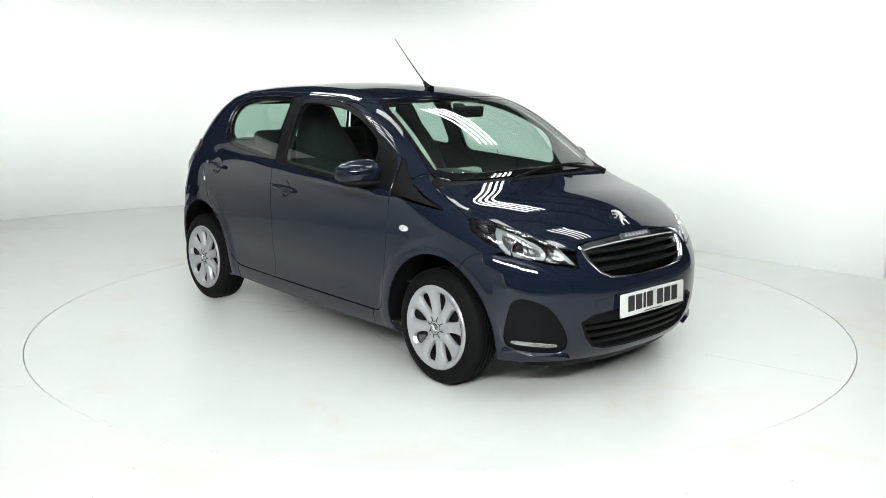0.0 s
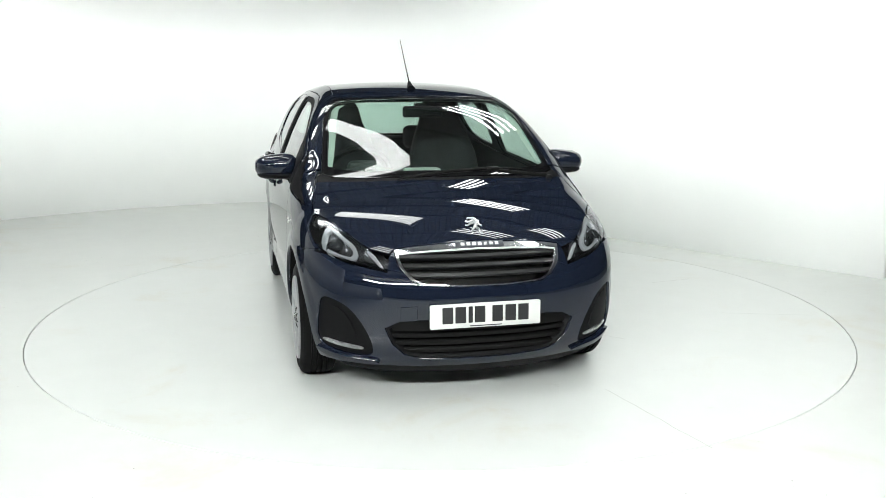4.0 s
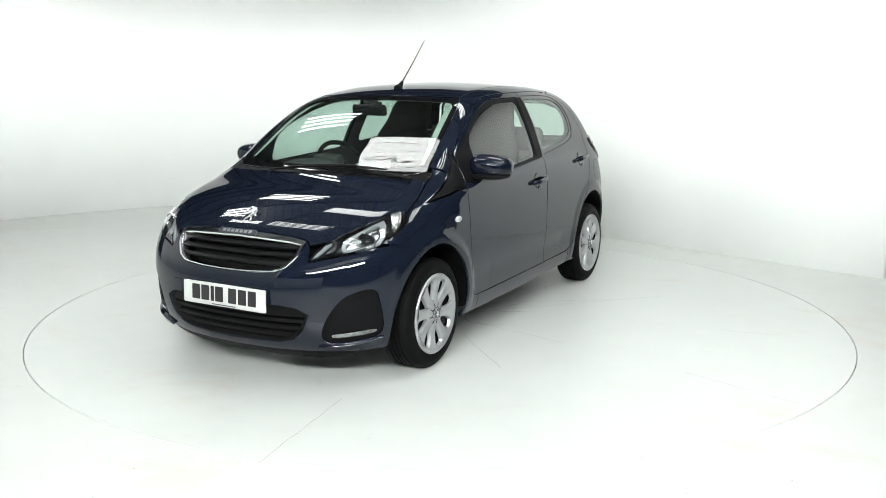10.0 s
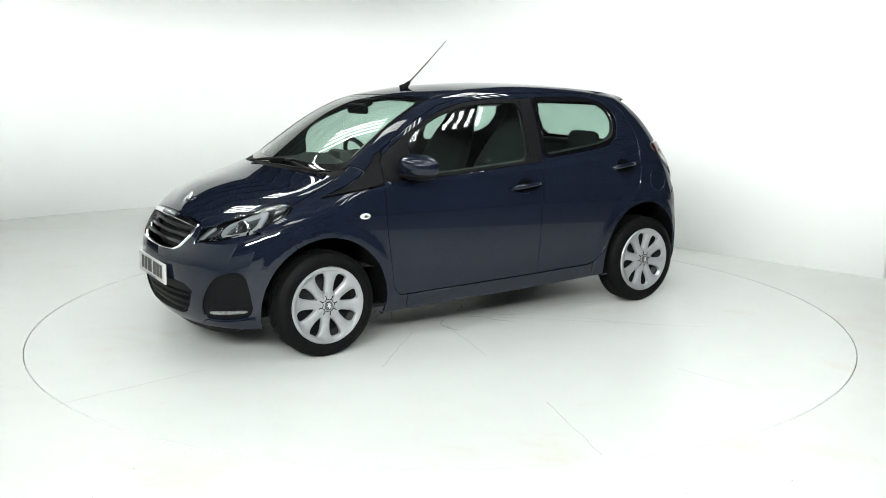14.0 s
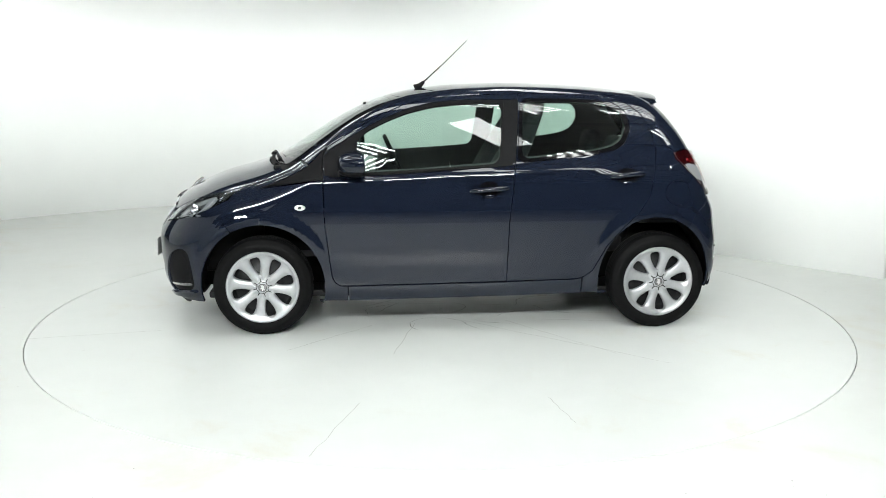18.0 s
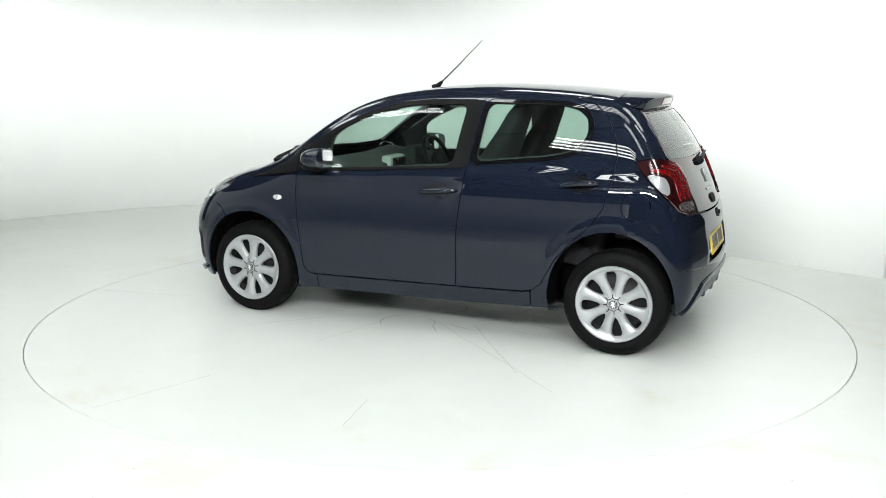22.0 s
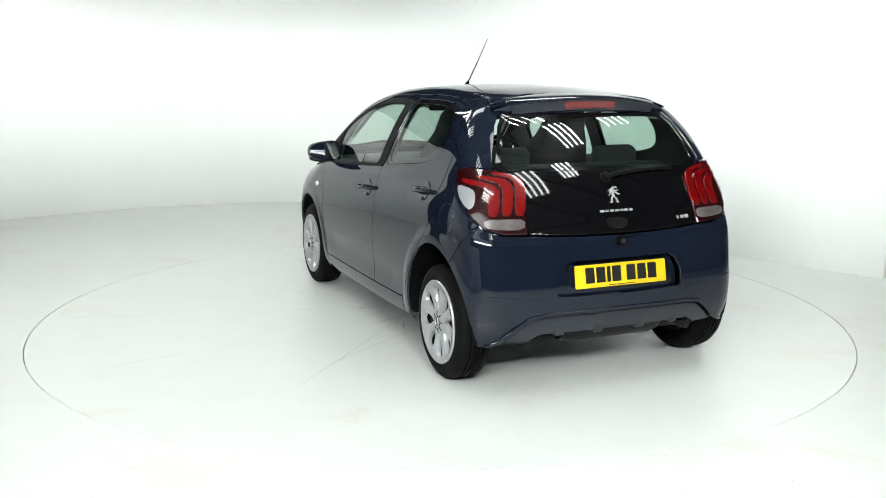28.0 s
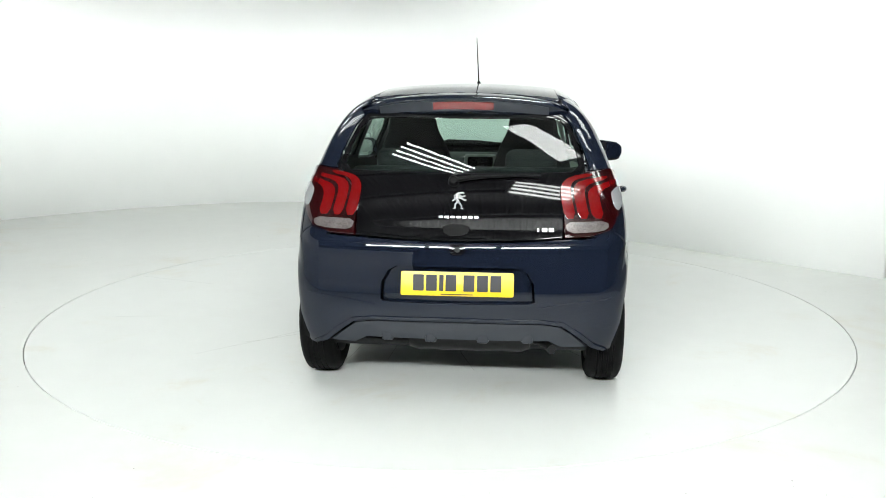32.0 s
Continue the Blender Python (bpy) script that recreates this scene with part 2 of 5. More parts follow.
# top line along the car's middle, plan lines and cross-section (x forward, z up)
TOP = curve([(-1.7, 1.22), (-1.45, 1.31), (-1.27, 1.372), (-1.07, 1.410), (-0.71, 1.440), (-0.34, 1.451), (0.02, 1.438), (0.26, 1.410), (0.46, 1.365), (0.62, 1.302), (0.77, 1.222), (0.96, 1.102), (1.10, 1.012), (1.16, 0.982), (1.30, 0.932), (1.42, 0.901), (1.53, 0.864), (1.65, 0.806), (1.73, 0.760), (1.79, 0.712), (1.85, 0.65), (1.95, 0.53)], 0.024)
BEND = curve([(-1.7, 0.0), (-0.2, 0.0), (0.2, 0.06), (0.6, 0.26), (1.0, 0.30), (1.4, 0.26), (1.8, 0.22)], 0.08)
CROWN = curve([(-1.6, 0.14), (-0.5, 0.11), (0.2, 0.11), (0.6, 0.03), (1.0, 0.03), (1.3, 0.06), (1.8, 0.10)], 0.08)
NOSE = curve([(0.1, 1.70), (0.18, 1.795), (0.25, 1.838), (0.33, 1.858), (0.45, 1.864), (0.55, 1.866), (0.65, 1.846), (0.75, 1.820), (0.95, 1.77)], 0.025)
TAIL = curve([(0.1, -1.50), (0.2, -1.565), (0.28, -1.605), (0.38, -1.626), (0.50, -1.624), (0.62, -1.606), (0.71, -1.593), (0.745, -1.581), (0.775, -1.564), (0.85, -1.534), (0.95, -1.492), (1.05, -1.444), (1.15, -1.383), (1.25, -1.310), (1.31, -1.262), (1.45, -1.14)], 0.016)
SECTION = curve([(0.1, 0.703), (0.16, 0.751), (0.22, 0.781), (0.30, 0.800), (0.42, 0.809), (0.58, 0.813), (0.74, 0.809), (0.85, 0.798), (0.93, 0.779), (0.985, 0.7535), (1.05, 0.7290), (1.12, 0.7005), (1.2, 0.6640), (1.28, 0.6220), (1.35, 0.5815), (1.5, 0.485)], 0.018)
TAPER = curve([(-1.8, 0.13), (-1.6, 0.053), (-1.4, 0.008), (-1.2, -0.005), (-0.95, -0.002), (0.9, -0.002), (1.2, -0.004), (1.4, 0.004), (1.6, 0.038), (1.8, 0.10), (1.95, 0.165)], 0.06)


def smax(a, b, k):
    h = np.maximum(k - np.abs(a - b), 0) / k
    return np.maximum(a, b) + h * h * k * 0.25


def side_width(x, z):
    w = SECTION(z) - TAPER(x) * np.where(z > 0.9, 0.9, 1.0) - 0.010 * x * x
    for hx, hz, rx, rz in ((1.17, 0.288, 0.358, 0.364), (-1.143, 0.300, 0.343, 0.380)):
        d = (np.hypot((x - hx) / rx, (z - hz) / rz) - 1) * rx
        t = np.clip((0.085 - d) / 0.055, 0, 1)
        w = w + 0.008 * t * t * (3 - 2 * t) * np.clip((z - 0.15) / 0.2, 0, 1)
    crease = z - (0.935 - 0.055 * x)
    w = w + 0.007 * np.exp(-(crease / 0.03) ** 2) * np.clip((1.0 - np.abs(x)) / 0.4, 0, 1)
    w = w - 0.010 * np.exp(-(((z - 0.40) / 0.07) ** 2)) * np.clip((0.85 - np.abs(x)) / 0.3, 0, 1)
    return w


def body(x, y, z):
    """Below zero inside the car's body, in metres."""
    a = np.abs(y)
    side = a - side_width(x, z)
    top = (z - (TOP(x + BEND(x) * y * y) - CROWN(x) * y * y)) * 0.85
    front = (x - (NOSE(z) - 0.5 * a**2.5)) * 0.95
    rear = (TAIL(z) + 0.16 * y * y - x) * 0.9
    f = smax(side, top, 0.10 + 0.06 * np.clip((x - 0.8) / 0.4, 0, 1))
    f = smax(f, front, 0.13)
    return smax(f, rear, 0.10)


def normal(p):
    h = 0.004
    e = np.eye(3) * h
    n = np.stack([body(*(p + e[i]).T) - body(*(p - e[i]).T) for i in range(3)], -1)
    return n / (np.linalg.norm(n, axis=1, keepdims=True) + 1e-12)


def meet(o, d, reach=2.6, sink=0.0):
    """The first points of rays from o along d that lie on the body, or sink metres inside it."""
    o, d = np.broadcast_arrays(np.asarray(o, float), np.asarray(d, float))
    lo = np.zeros(len(o)); done = np.zeros(len(o), bool)
    ts = np.linspace(0, reach, 131)
    hi = np.full(len(o), reach)
    for s in ts:
        inside = (body(*(o + d * s).T) + sink < 0) & ~done
        hi[inside] = s
        lo[inside] = s - ts[1]
        done |= inside
    for _ in range(16):
        mid = (lo + hi) / 2
        inside = body(*(o + d * mid[:, None]).T) + sink < 0
        hi = np.where(inside, mid, hi); lo = np.where(inside, lo, mid)
    return o + d * hi[:, None], done


def rays(view, u, v):
    """Rays for a view of the car: side (x, z), top (x, y), back (y, z), nose or stern (degrees about an upright axis, z)."""
    u, v = np.asarray(u, float), np.asarray(v, float)
    one, nil = np.ones_like(u), np.zeros_like(u)
    if view == "side":
        return np.stack([u, one * 1.3, v], -1), np.stack([nil, -one, nil], -1)
    if view == "right":
        return np.stack([u, -one * 1.3, v], -1), np.stack([nil, one, nil], -1)
    if view == "top":
        return np.stack([u, v, one * 1.8], -1), np.stack([nil, nil, -one], -1)
    if view == "back":
        return np.stack([-one * 2.2, u, v], -1), np.stack([one, nil, nil], -1)
    cx, s = (1.0, 1) if view == "nose" else (-0.8, -1)
    a = np.radians(u)
    dx, dy = np.cos(a) * s, np.sin(a)
    return np.stack([cx + dx * 1.6, dy * 1.6, v], -1), np.stack([-dx, -dy, nil], -1)


def flat(view, p):
    """The view's two coordinates of points on the car."""
    p = np.asarray(p, float)
    if view in ("side", "right"):
        return p[:, [0, 2]]
    if view == "top":
        return p[:, [0, 1]]
    if view == "back":
        return p[:, [1, 2]]
    cx, s = (1.0, 1) if view == "nose" else (-0.8, -1)
    return np.stack([np.degrees(np.arctan2(p[:, 1], (p[:, 0] - cx) * s)), p[:, 2]], -1)


from mathutils.geometry import delaunay_2d_cdt

DEGREE = 0.0143


def resample(outline, step):
    p = np.array(outline, float)
    q = np.vstack([p, p[:1]])
    out = []
    for a, b in zip(q[:-1], q[1:]):
        n = max(1, int(math.ceil(np.linalg.norm(b - a) / step)))
        out += [a + (b - a) * i / n for i in range(n)]
    return np.array(out)


def within(poly, pts):
    x, y = pts[:, 0], pts[:, 1]
    inside = np.zeros(len(pts), bool)
    for a, b in zip(poly, np.roll(poly, -1, 0)):
        hit = ((a[1] > y) != (b[1] > y)) & (x < (b[0] - a[0]) * (y - a[1]) / (b[1] - a[1] + 1e-15) + a[0])
        inside ^= hit
    return inside


def inset(poly, gap):
    d1 = poly - np.roll(poly, 1, 0)
    d2 = np.roll(poly, -1, 0) - poly
    n1 = np.stack([-d1[:, 1], d1[:, 0]], -1) / (np.linalg.norm(d1, axis=1, keepdims=True) + 1e-12)
    n2 = np.stack([-d2[:, 1], d2[:, 0]], -1) / (np.linalg.norm(d2, axis=1, keepdims=True) + 1e-12)
    n = n1 + n2
    n /= np.maximum(np.sum(n * n, axis=1, keepdims=True), 0.6) / 2
    area = np.sum(poly[:, 0] * np.roll(poly[:, 1], -1) - poly[:, 1] * np.roll(poly[:, 0], -1))
    return poly + n * gap * (1 if area > 0 else -1)


def panel(view, outline, holes=(), step=0.022, gap=0.0028, lift=0.0, depth=0.014, sink=0.0, edge=0.018):
    """A sheet cut to an outline and laid on the car's body, with turned-in rims: verts, faces, normals."""
    k = np.array([DEGREE if view in ("nose", "stern") else 1.0, 1.0])
    loops = []
    for n, loop in enumerate([outline, *holes]):
        r = resample(np.array(loop, float) * k, edge)
        loops.append(inset(r, gap if n == 0 else -gap) if gap else r)
    lo, hi = loops[0].min(0), loops[0].max(0)
    gx, gy = np.meshgrid(np.arange(lo[0] + step / 2, hi[0], step), np.arange(lo[1] + step / 2, hi[1], step))
    gx[::2] += step / 2
    g = np.stack([gx.ravel(), gy.ravel()], -1)
    keep = within(loops[0], g)
    for h in loops[1:]:
        keep &= ~within(h, g)
    border = np.vstack(loops)
    g = g[keep]
    if len(g):
        d = np.min(np.linalg.norm(g[:, None] - border[None], axis=2), axis=1)
        g = g[d > step * 0.45]
    pts = np.vstack([border, g]) if len(g) else border
    edges, at = [], 0
    for l in loops:
        edges += [(at + i, at + (i + 1) % len(l)) for i in range(len(l))]
        at += len(l)
    vs, _, fs, origin, _, _ = delaunay_2d_cdt([Vector(p) for p in pts], edges, [], 0, 1e-6)
    vs = np.array([tuple(v) for v in vs])
    fs = np.array([f for f in fs if len(f) == 3])
    c = vs[fs].mean(1)
    keep = within(loops[0], c)
    for h in loops[1:]:
        keep &= ~within(h, c)
    fs = fs[keep]
    p, ok = meet(*rays(view, vs[:, 0] / k[0], vs[:, 1]), sink=sink)
    n = normal(p)
    p = p + n * lift
    a, b, d = p[fs[:, 0]], p[fs[:, 1]], p[fs[:, 2]]
    flip = np.sum(np.cross(b - a, d - a) * n[fs[:, 0]], axis=1) < 0
    fs[flip] = fs[flip][:, ::-1]
    fs = fs[ok[fs].all(1)]
    faces = [tuple(f) for f in fs]
    if depth:
        where = {}
        for i, src in enumerate(origin):
            for s in src:
                where[s] = i
        verts, norms = list(p), list(n)
        count = {}
        for f in fs:
            for u, v in ((f[0], f[1]), (f[1], f[2]), (f[2], f[0])):
                count[(u, v)] = 1
        rim = [(u, v) for u, v in count if (v, u) not in count]
        for u, v in rim:
            t = p[v] - p[u]
            out = np.cross(t, n[u])
            out /= np.linalg.norm(out) + 1e-12
            base = len(verts)
            c1 = 0.0015
            for q in (u, v):
                verts.append(p[q])
                norms.append((n[q] + out) * 0.7071)
            for q in (v, u):
                verts.append(p[q] - n[q] * depth + out * c1 * 0.3)
                norms.append(out)
            faces.append((base + 1, base, base + 3, base + 2))
        return np.array(verts), faces, np.array(norms)
    return p, faces, n


def both(name, made, mat, parents, label=""):
    """A panel for the car's left side and its mirror image for the right."""
    v, f, n = made
    flipv = np.array([1, -1, 1])
    left = mesh_ob(name, v, f, mat, parents[0], label, True, n)
    right = mesh_ob(name, v * flipv, [g[::-1] for g in f], mat, parents[1], label, True, n * flipv)
    return [left, right]


def single(name, made, mat, parent, label=""):
    return mesh_ob(name, made[0], made[1], mat, parent, label, True, made[2])


def seam(view, pts, to, step=0.02, sink=0.0):
    """A line drawn in one view of the body, turned into another view's coordinates."""
    k = np.array([DEGREE if view in ("nose", "stern") else 1.0, 1.0])
    p = np.array(pts, float)
    out = [p[0]]
    for a, b in zip(p[:-1], p[1:]):
        n = max(1, int(np.linalg.norm((b - a) * k) / step))
        out += [a + (b - a) * i / n for i in range(1, n + 1)]
    q, _ = meet(*rays(view, *np.array(out).T), sink=sink)
    return [tuple(r) for r in flat(to, q)]


def on_body(view, u, v, lift=0.0):
    p, _ = meet(*rays(view, [u], [v]))
    n = normal(p)
    return Vector(p[0] + n[0] * lift), Vector(n[0])


# ---- the studio ----
def studio():
    # floor, with a round opening for the platform
    n = 128
    def edge(a):
        """How far the white floor reaches from the middle at angle a."""
        c, q = math.cos(a), math.sin(a)
        return min(4.6 / max(c, 1e-6), 6.0 / max(-c, 1e-6), 7.0 / max(q, 1e-6), 6.6 / max(-q, 1e-6))

    rings = [RIM + 0.0042, RIM + 0.03, 3.0, 3.8, 4.6, 20.0]
    around = [2 * math.pi * i / n for i in range(n)]
    verts = [(min(r, edge(a)) * math.cos(a), min(r, edge(a)) * math.sin(a), 0.0) for r in rings for a in around]
    faces = [(a * n + i, a * n + (i + 1) % n, (a + 1) * n + (i + 1) % n, (a + 1) * n + i)[::-1] for a in range(len(rings) - 1) for i in range(n)]
    outer = [(edge(a) * k * math.cos(a), edge(a) * k * math.sin(a), -0.002) for k in (0.999, 3.2) for a in around]
    dull = mesh_ob("floor_hall", outer, [(i, n + i, n + (i + 1) % n, (i + 1) % n) for i in range(n)], CONCRETE, None, "dull concrete floor of the hall", False)
    tagged(dull, kind="structure", category="floor")
    low = len(verts)
    verts += [(rings[0] * math.cos(2 * math.pi * i / n), rings[0] * math.sin(2 * math.pi * i / n), -0.06) for i in range(n)]
    faces += [(i, (i + 1) % n, low + (i + 1) % n, low + i) for i in range(n)]
    tagged(mesh_ob("floor", verts, faces, FLOOR, None, "scuffed white painted studio floor", False), kind="structure", category="floor")
    pit = lathe([(0.01, -0.08), (RIM + 0.1, -0.08), (RIM + 0.1, -0.06), (0.01, -0.06)], 64, "z", closed=True)
    tagged(part("pit", pit, PIT, None, "dark recess under the platform's rim"), kind="structure", category="floor")

    # curved white wall, and a straight white wall that meets it
    def sheet(name, line, thick, height, label, mat):
        m = len(line)
        outer = []
        for i, p in enumerate(line):
            a, b = Vector(line[max(i - 1, 0)]), Vector(line[min(i + 1, m - 1)])
            d = (b - a).normalized()
            outer.append((p[0] - d.y * thick, p[1] + d.x * thick))
        vs = [(x, y, z) for z in (0, height) for x, y in line] + [(x, y, z) for z in (0, height) for x, y in outer]
        fs = []
        for i in range(m - 1):
            fs += [(i, i + 1, m + i + 1, m + i), (2 * m + i + 1, 2 * m + i, 3 * m + i, 3 * m + i + 1), (m + i, m + i + 1, 3 * m + i + 1, 3 * m + i), (i + 1, i, 2 * m + i, 2 * m + i + 1)]
        fs += [(0, m, 3 * m, 2 * m), (m - 1, 3 * m - 1, 4 * m - 1, 2 * m - 1)]
        ob = mesh_ob(name, vs, fs, mat, None, label, False)
        if m > 3:
            ob.data.polygons.foreach_set("use_smooth", [abs(p.normal.z) < 0.5 for p in ob.data.polygons])
        return tagged(ob, kind="structure", category="wall")

    line = [(-0.70 + 5.28 * math.cos(radians(a)), -0.06 + 5.28 * math.sin(radians(a))) for a in range(143, 104, -3)]
    # the two sweeps run into one another in a soft bend
    p0, p1, p2 = Vector(line[-1]), Vector((-1.02, 5.27)), Vector((0.35, 3.90))
    line += [tuple(p0 * (1 - s) ** 2 + p1 * 2 * s * (1 - s) + p2 * s * s) for s in [i / 16 for i in range(1, 17)]]
    line += [(1.2, 3.05), (2.4, 1.85), (3.33, 0.92)]
    sheet("wall_studio", line, 0.12, 2.8, "white studio wall with a soft bend", WALL)
    aside = [(-0.70 + 5.28 * math.cos(radians(a)), -0.06 + 5.28 * math.sin(radians(a))) for a in range(235, 156, -3)]
    sheet("wall_side", aside, 0.12, 2.8, "white curved side wall of the studio", WALL)
    # a low white screen added out of view, to be mirrored in the doors
    screen = [(-0.70 + 5.28 * math.cos(radians(a)), -0.06 + 5.28 * math.sin(radians(a))) for a in range(262, 234, -3)]
    sheet("reflection_screen", screen, 0.10, 1.5, "low white screen, unseen, added for the door reflections", WALL)
    # the dark hall round the studio
    hall = [(-11, -12), (-11, 9), (11, 9), (11, -12), (-11, -12)]
    for name, a, b in (("wall_hall_west", 0, 1), ("wall_hall_north", 1, 2), ("wall_hall_east", 2, 3), ("wall_hall_south", 3, 4)):
        sheet(name, [hall[a], hall[b]], 0.2, 4.9, "unlit wall of the hall", DARK)
    # ribbed roof sheeting
    vs, fs = [], []
    xs = np.arange(-11.2, 11.2, 0.2)
    for i, x in enumerate(xs):
        for dx, dz in ((0, 0), (0.06, 0), (0.08, 0.015), (0.18, 0.015)):
            vs += [(x + dx, -12.2, 4.8 + dz), (x + dx, 9.2, 4.8 + dz)]
    fs = [(2 * i, 2 * i + 1, 2 * i + 3, 2 * i + 2) for i in range(len(vs) // 2 - 1)]
    tagged(mesh_ob("ceiling", vs, fs, ROOFING, None, "grey ribbed metal roof over the studio", False), kind="structure", category="ceiling")
    for i in range(15):
        beam = part("roof_beam", box((21.8, 0.07, 0.12), (0, -11.2 + 1.35 * i, 4.735), 0.008), DARK, None, "dark roof beam")
        tagged(beam, kind="structure", category="beam")


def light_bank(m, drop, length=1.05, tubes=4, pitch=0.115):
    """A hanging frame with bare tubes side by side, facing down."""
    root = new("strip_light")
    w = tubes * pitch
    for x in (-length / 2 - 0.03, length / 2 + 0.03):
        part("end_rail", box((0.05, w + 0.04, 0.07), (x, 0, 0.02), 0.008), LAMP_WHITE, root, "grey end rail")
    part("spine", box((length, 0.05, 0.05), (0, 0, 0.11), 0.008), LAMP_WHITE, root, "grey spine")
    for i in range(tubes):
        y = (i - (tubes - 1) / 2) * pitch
        part("tube", tube([(-length / 2, y, 0), (length / 2, y, 0)], 0.019, 8), FILL_TUBE if drop < 1.2 else TUBE, root, "bright fluorescent tube")
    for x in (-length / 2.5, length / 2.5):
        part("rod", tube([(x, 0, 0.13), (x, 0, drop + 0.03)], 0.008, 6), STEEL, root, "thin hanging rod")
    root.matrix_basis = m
    tagged(root, "hung bank of bright fluorescent tubes; the high ones are added fill", "ceiling light", "banks of tubes over the platform")
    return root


CEILING = 4.8


def panel_light(m, drop):
    """A hanging box light with a ribbed glowing face."""
    root = new("panel_light")
    part("housing", box((1.20, 0.34, 0.09), (0, 0, 0.085), 0.01), LAMP_WHITE, root, "grey housing")
    for i in range(4):
        part("diffuser", box((1.14, 0.068, 0.03), (0, (i - 1.5) * 0.078, 0.03), 0.005), DIFFUSER, root, "glowing diffuser strip")
    for x in (-0.4, 0.4):
        part("rod", tube([(x, 0, 0.12), (x, 0, drop + 0.03)], 0.008, 6), STEEL, root, "thin hanging rod")
    root.matrix_basis = m
    tagged(root, "glowing ribbed light panel hung over the platform", "ceiling light", "light panels over the platform")
    return root


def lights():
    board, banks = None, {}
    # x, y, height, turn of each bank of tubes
    # the banks at 4.2 are unseen, added to brighten the wall and floor
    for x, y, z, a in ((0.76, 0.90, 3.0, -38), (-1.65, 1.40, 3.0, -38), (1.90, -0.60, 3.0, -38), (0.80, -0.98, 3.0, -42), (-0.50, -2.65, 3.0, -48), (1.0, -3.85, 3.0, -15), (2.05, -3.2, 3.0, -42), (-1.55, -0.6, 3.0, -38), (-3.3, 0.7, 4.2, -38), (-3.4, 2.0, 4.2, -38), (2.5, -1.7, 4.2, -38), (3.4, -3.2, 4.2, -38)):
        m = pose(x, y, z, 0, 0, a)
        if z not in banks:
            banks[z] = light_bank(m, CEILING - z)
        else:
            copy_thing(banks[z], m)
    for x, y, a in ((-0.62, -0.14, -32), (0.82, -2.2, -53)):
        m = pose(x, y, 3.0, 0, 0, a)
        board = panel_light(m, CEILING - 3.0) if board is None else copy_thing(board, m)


def fill_lights():
    """A row of strong fill lamps, added unseen under the roof of the hall, aimed at the studio."""
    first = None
    # y follows a streak mirrored in the doors; the strength evens out the walls
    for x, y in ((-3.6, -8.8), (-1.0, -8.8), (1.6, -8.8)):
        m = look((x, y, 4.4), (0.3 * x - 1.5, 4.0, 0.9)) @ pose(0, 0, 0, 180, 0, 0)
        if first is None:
            first = new("fill_light")
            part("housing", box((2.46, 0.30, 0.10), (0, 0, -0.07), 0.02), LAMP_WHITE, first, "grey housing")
            part("face", box((2.4, 0.25, 0.02), (0, 0, -0.01), 0.005), FILL_LAMP, first, "long bright lamp face")
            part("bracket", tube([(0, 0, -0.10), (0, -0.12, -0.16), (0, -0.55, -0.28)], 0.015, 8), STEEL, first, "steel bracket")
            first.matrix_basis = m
            tagged(first, "long unseen fill light added under the hall roof", "flood light", "flood lights in the hall")
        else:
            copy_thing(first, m)


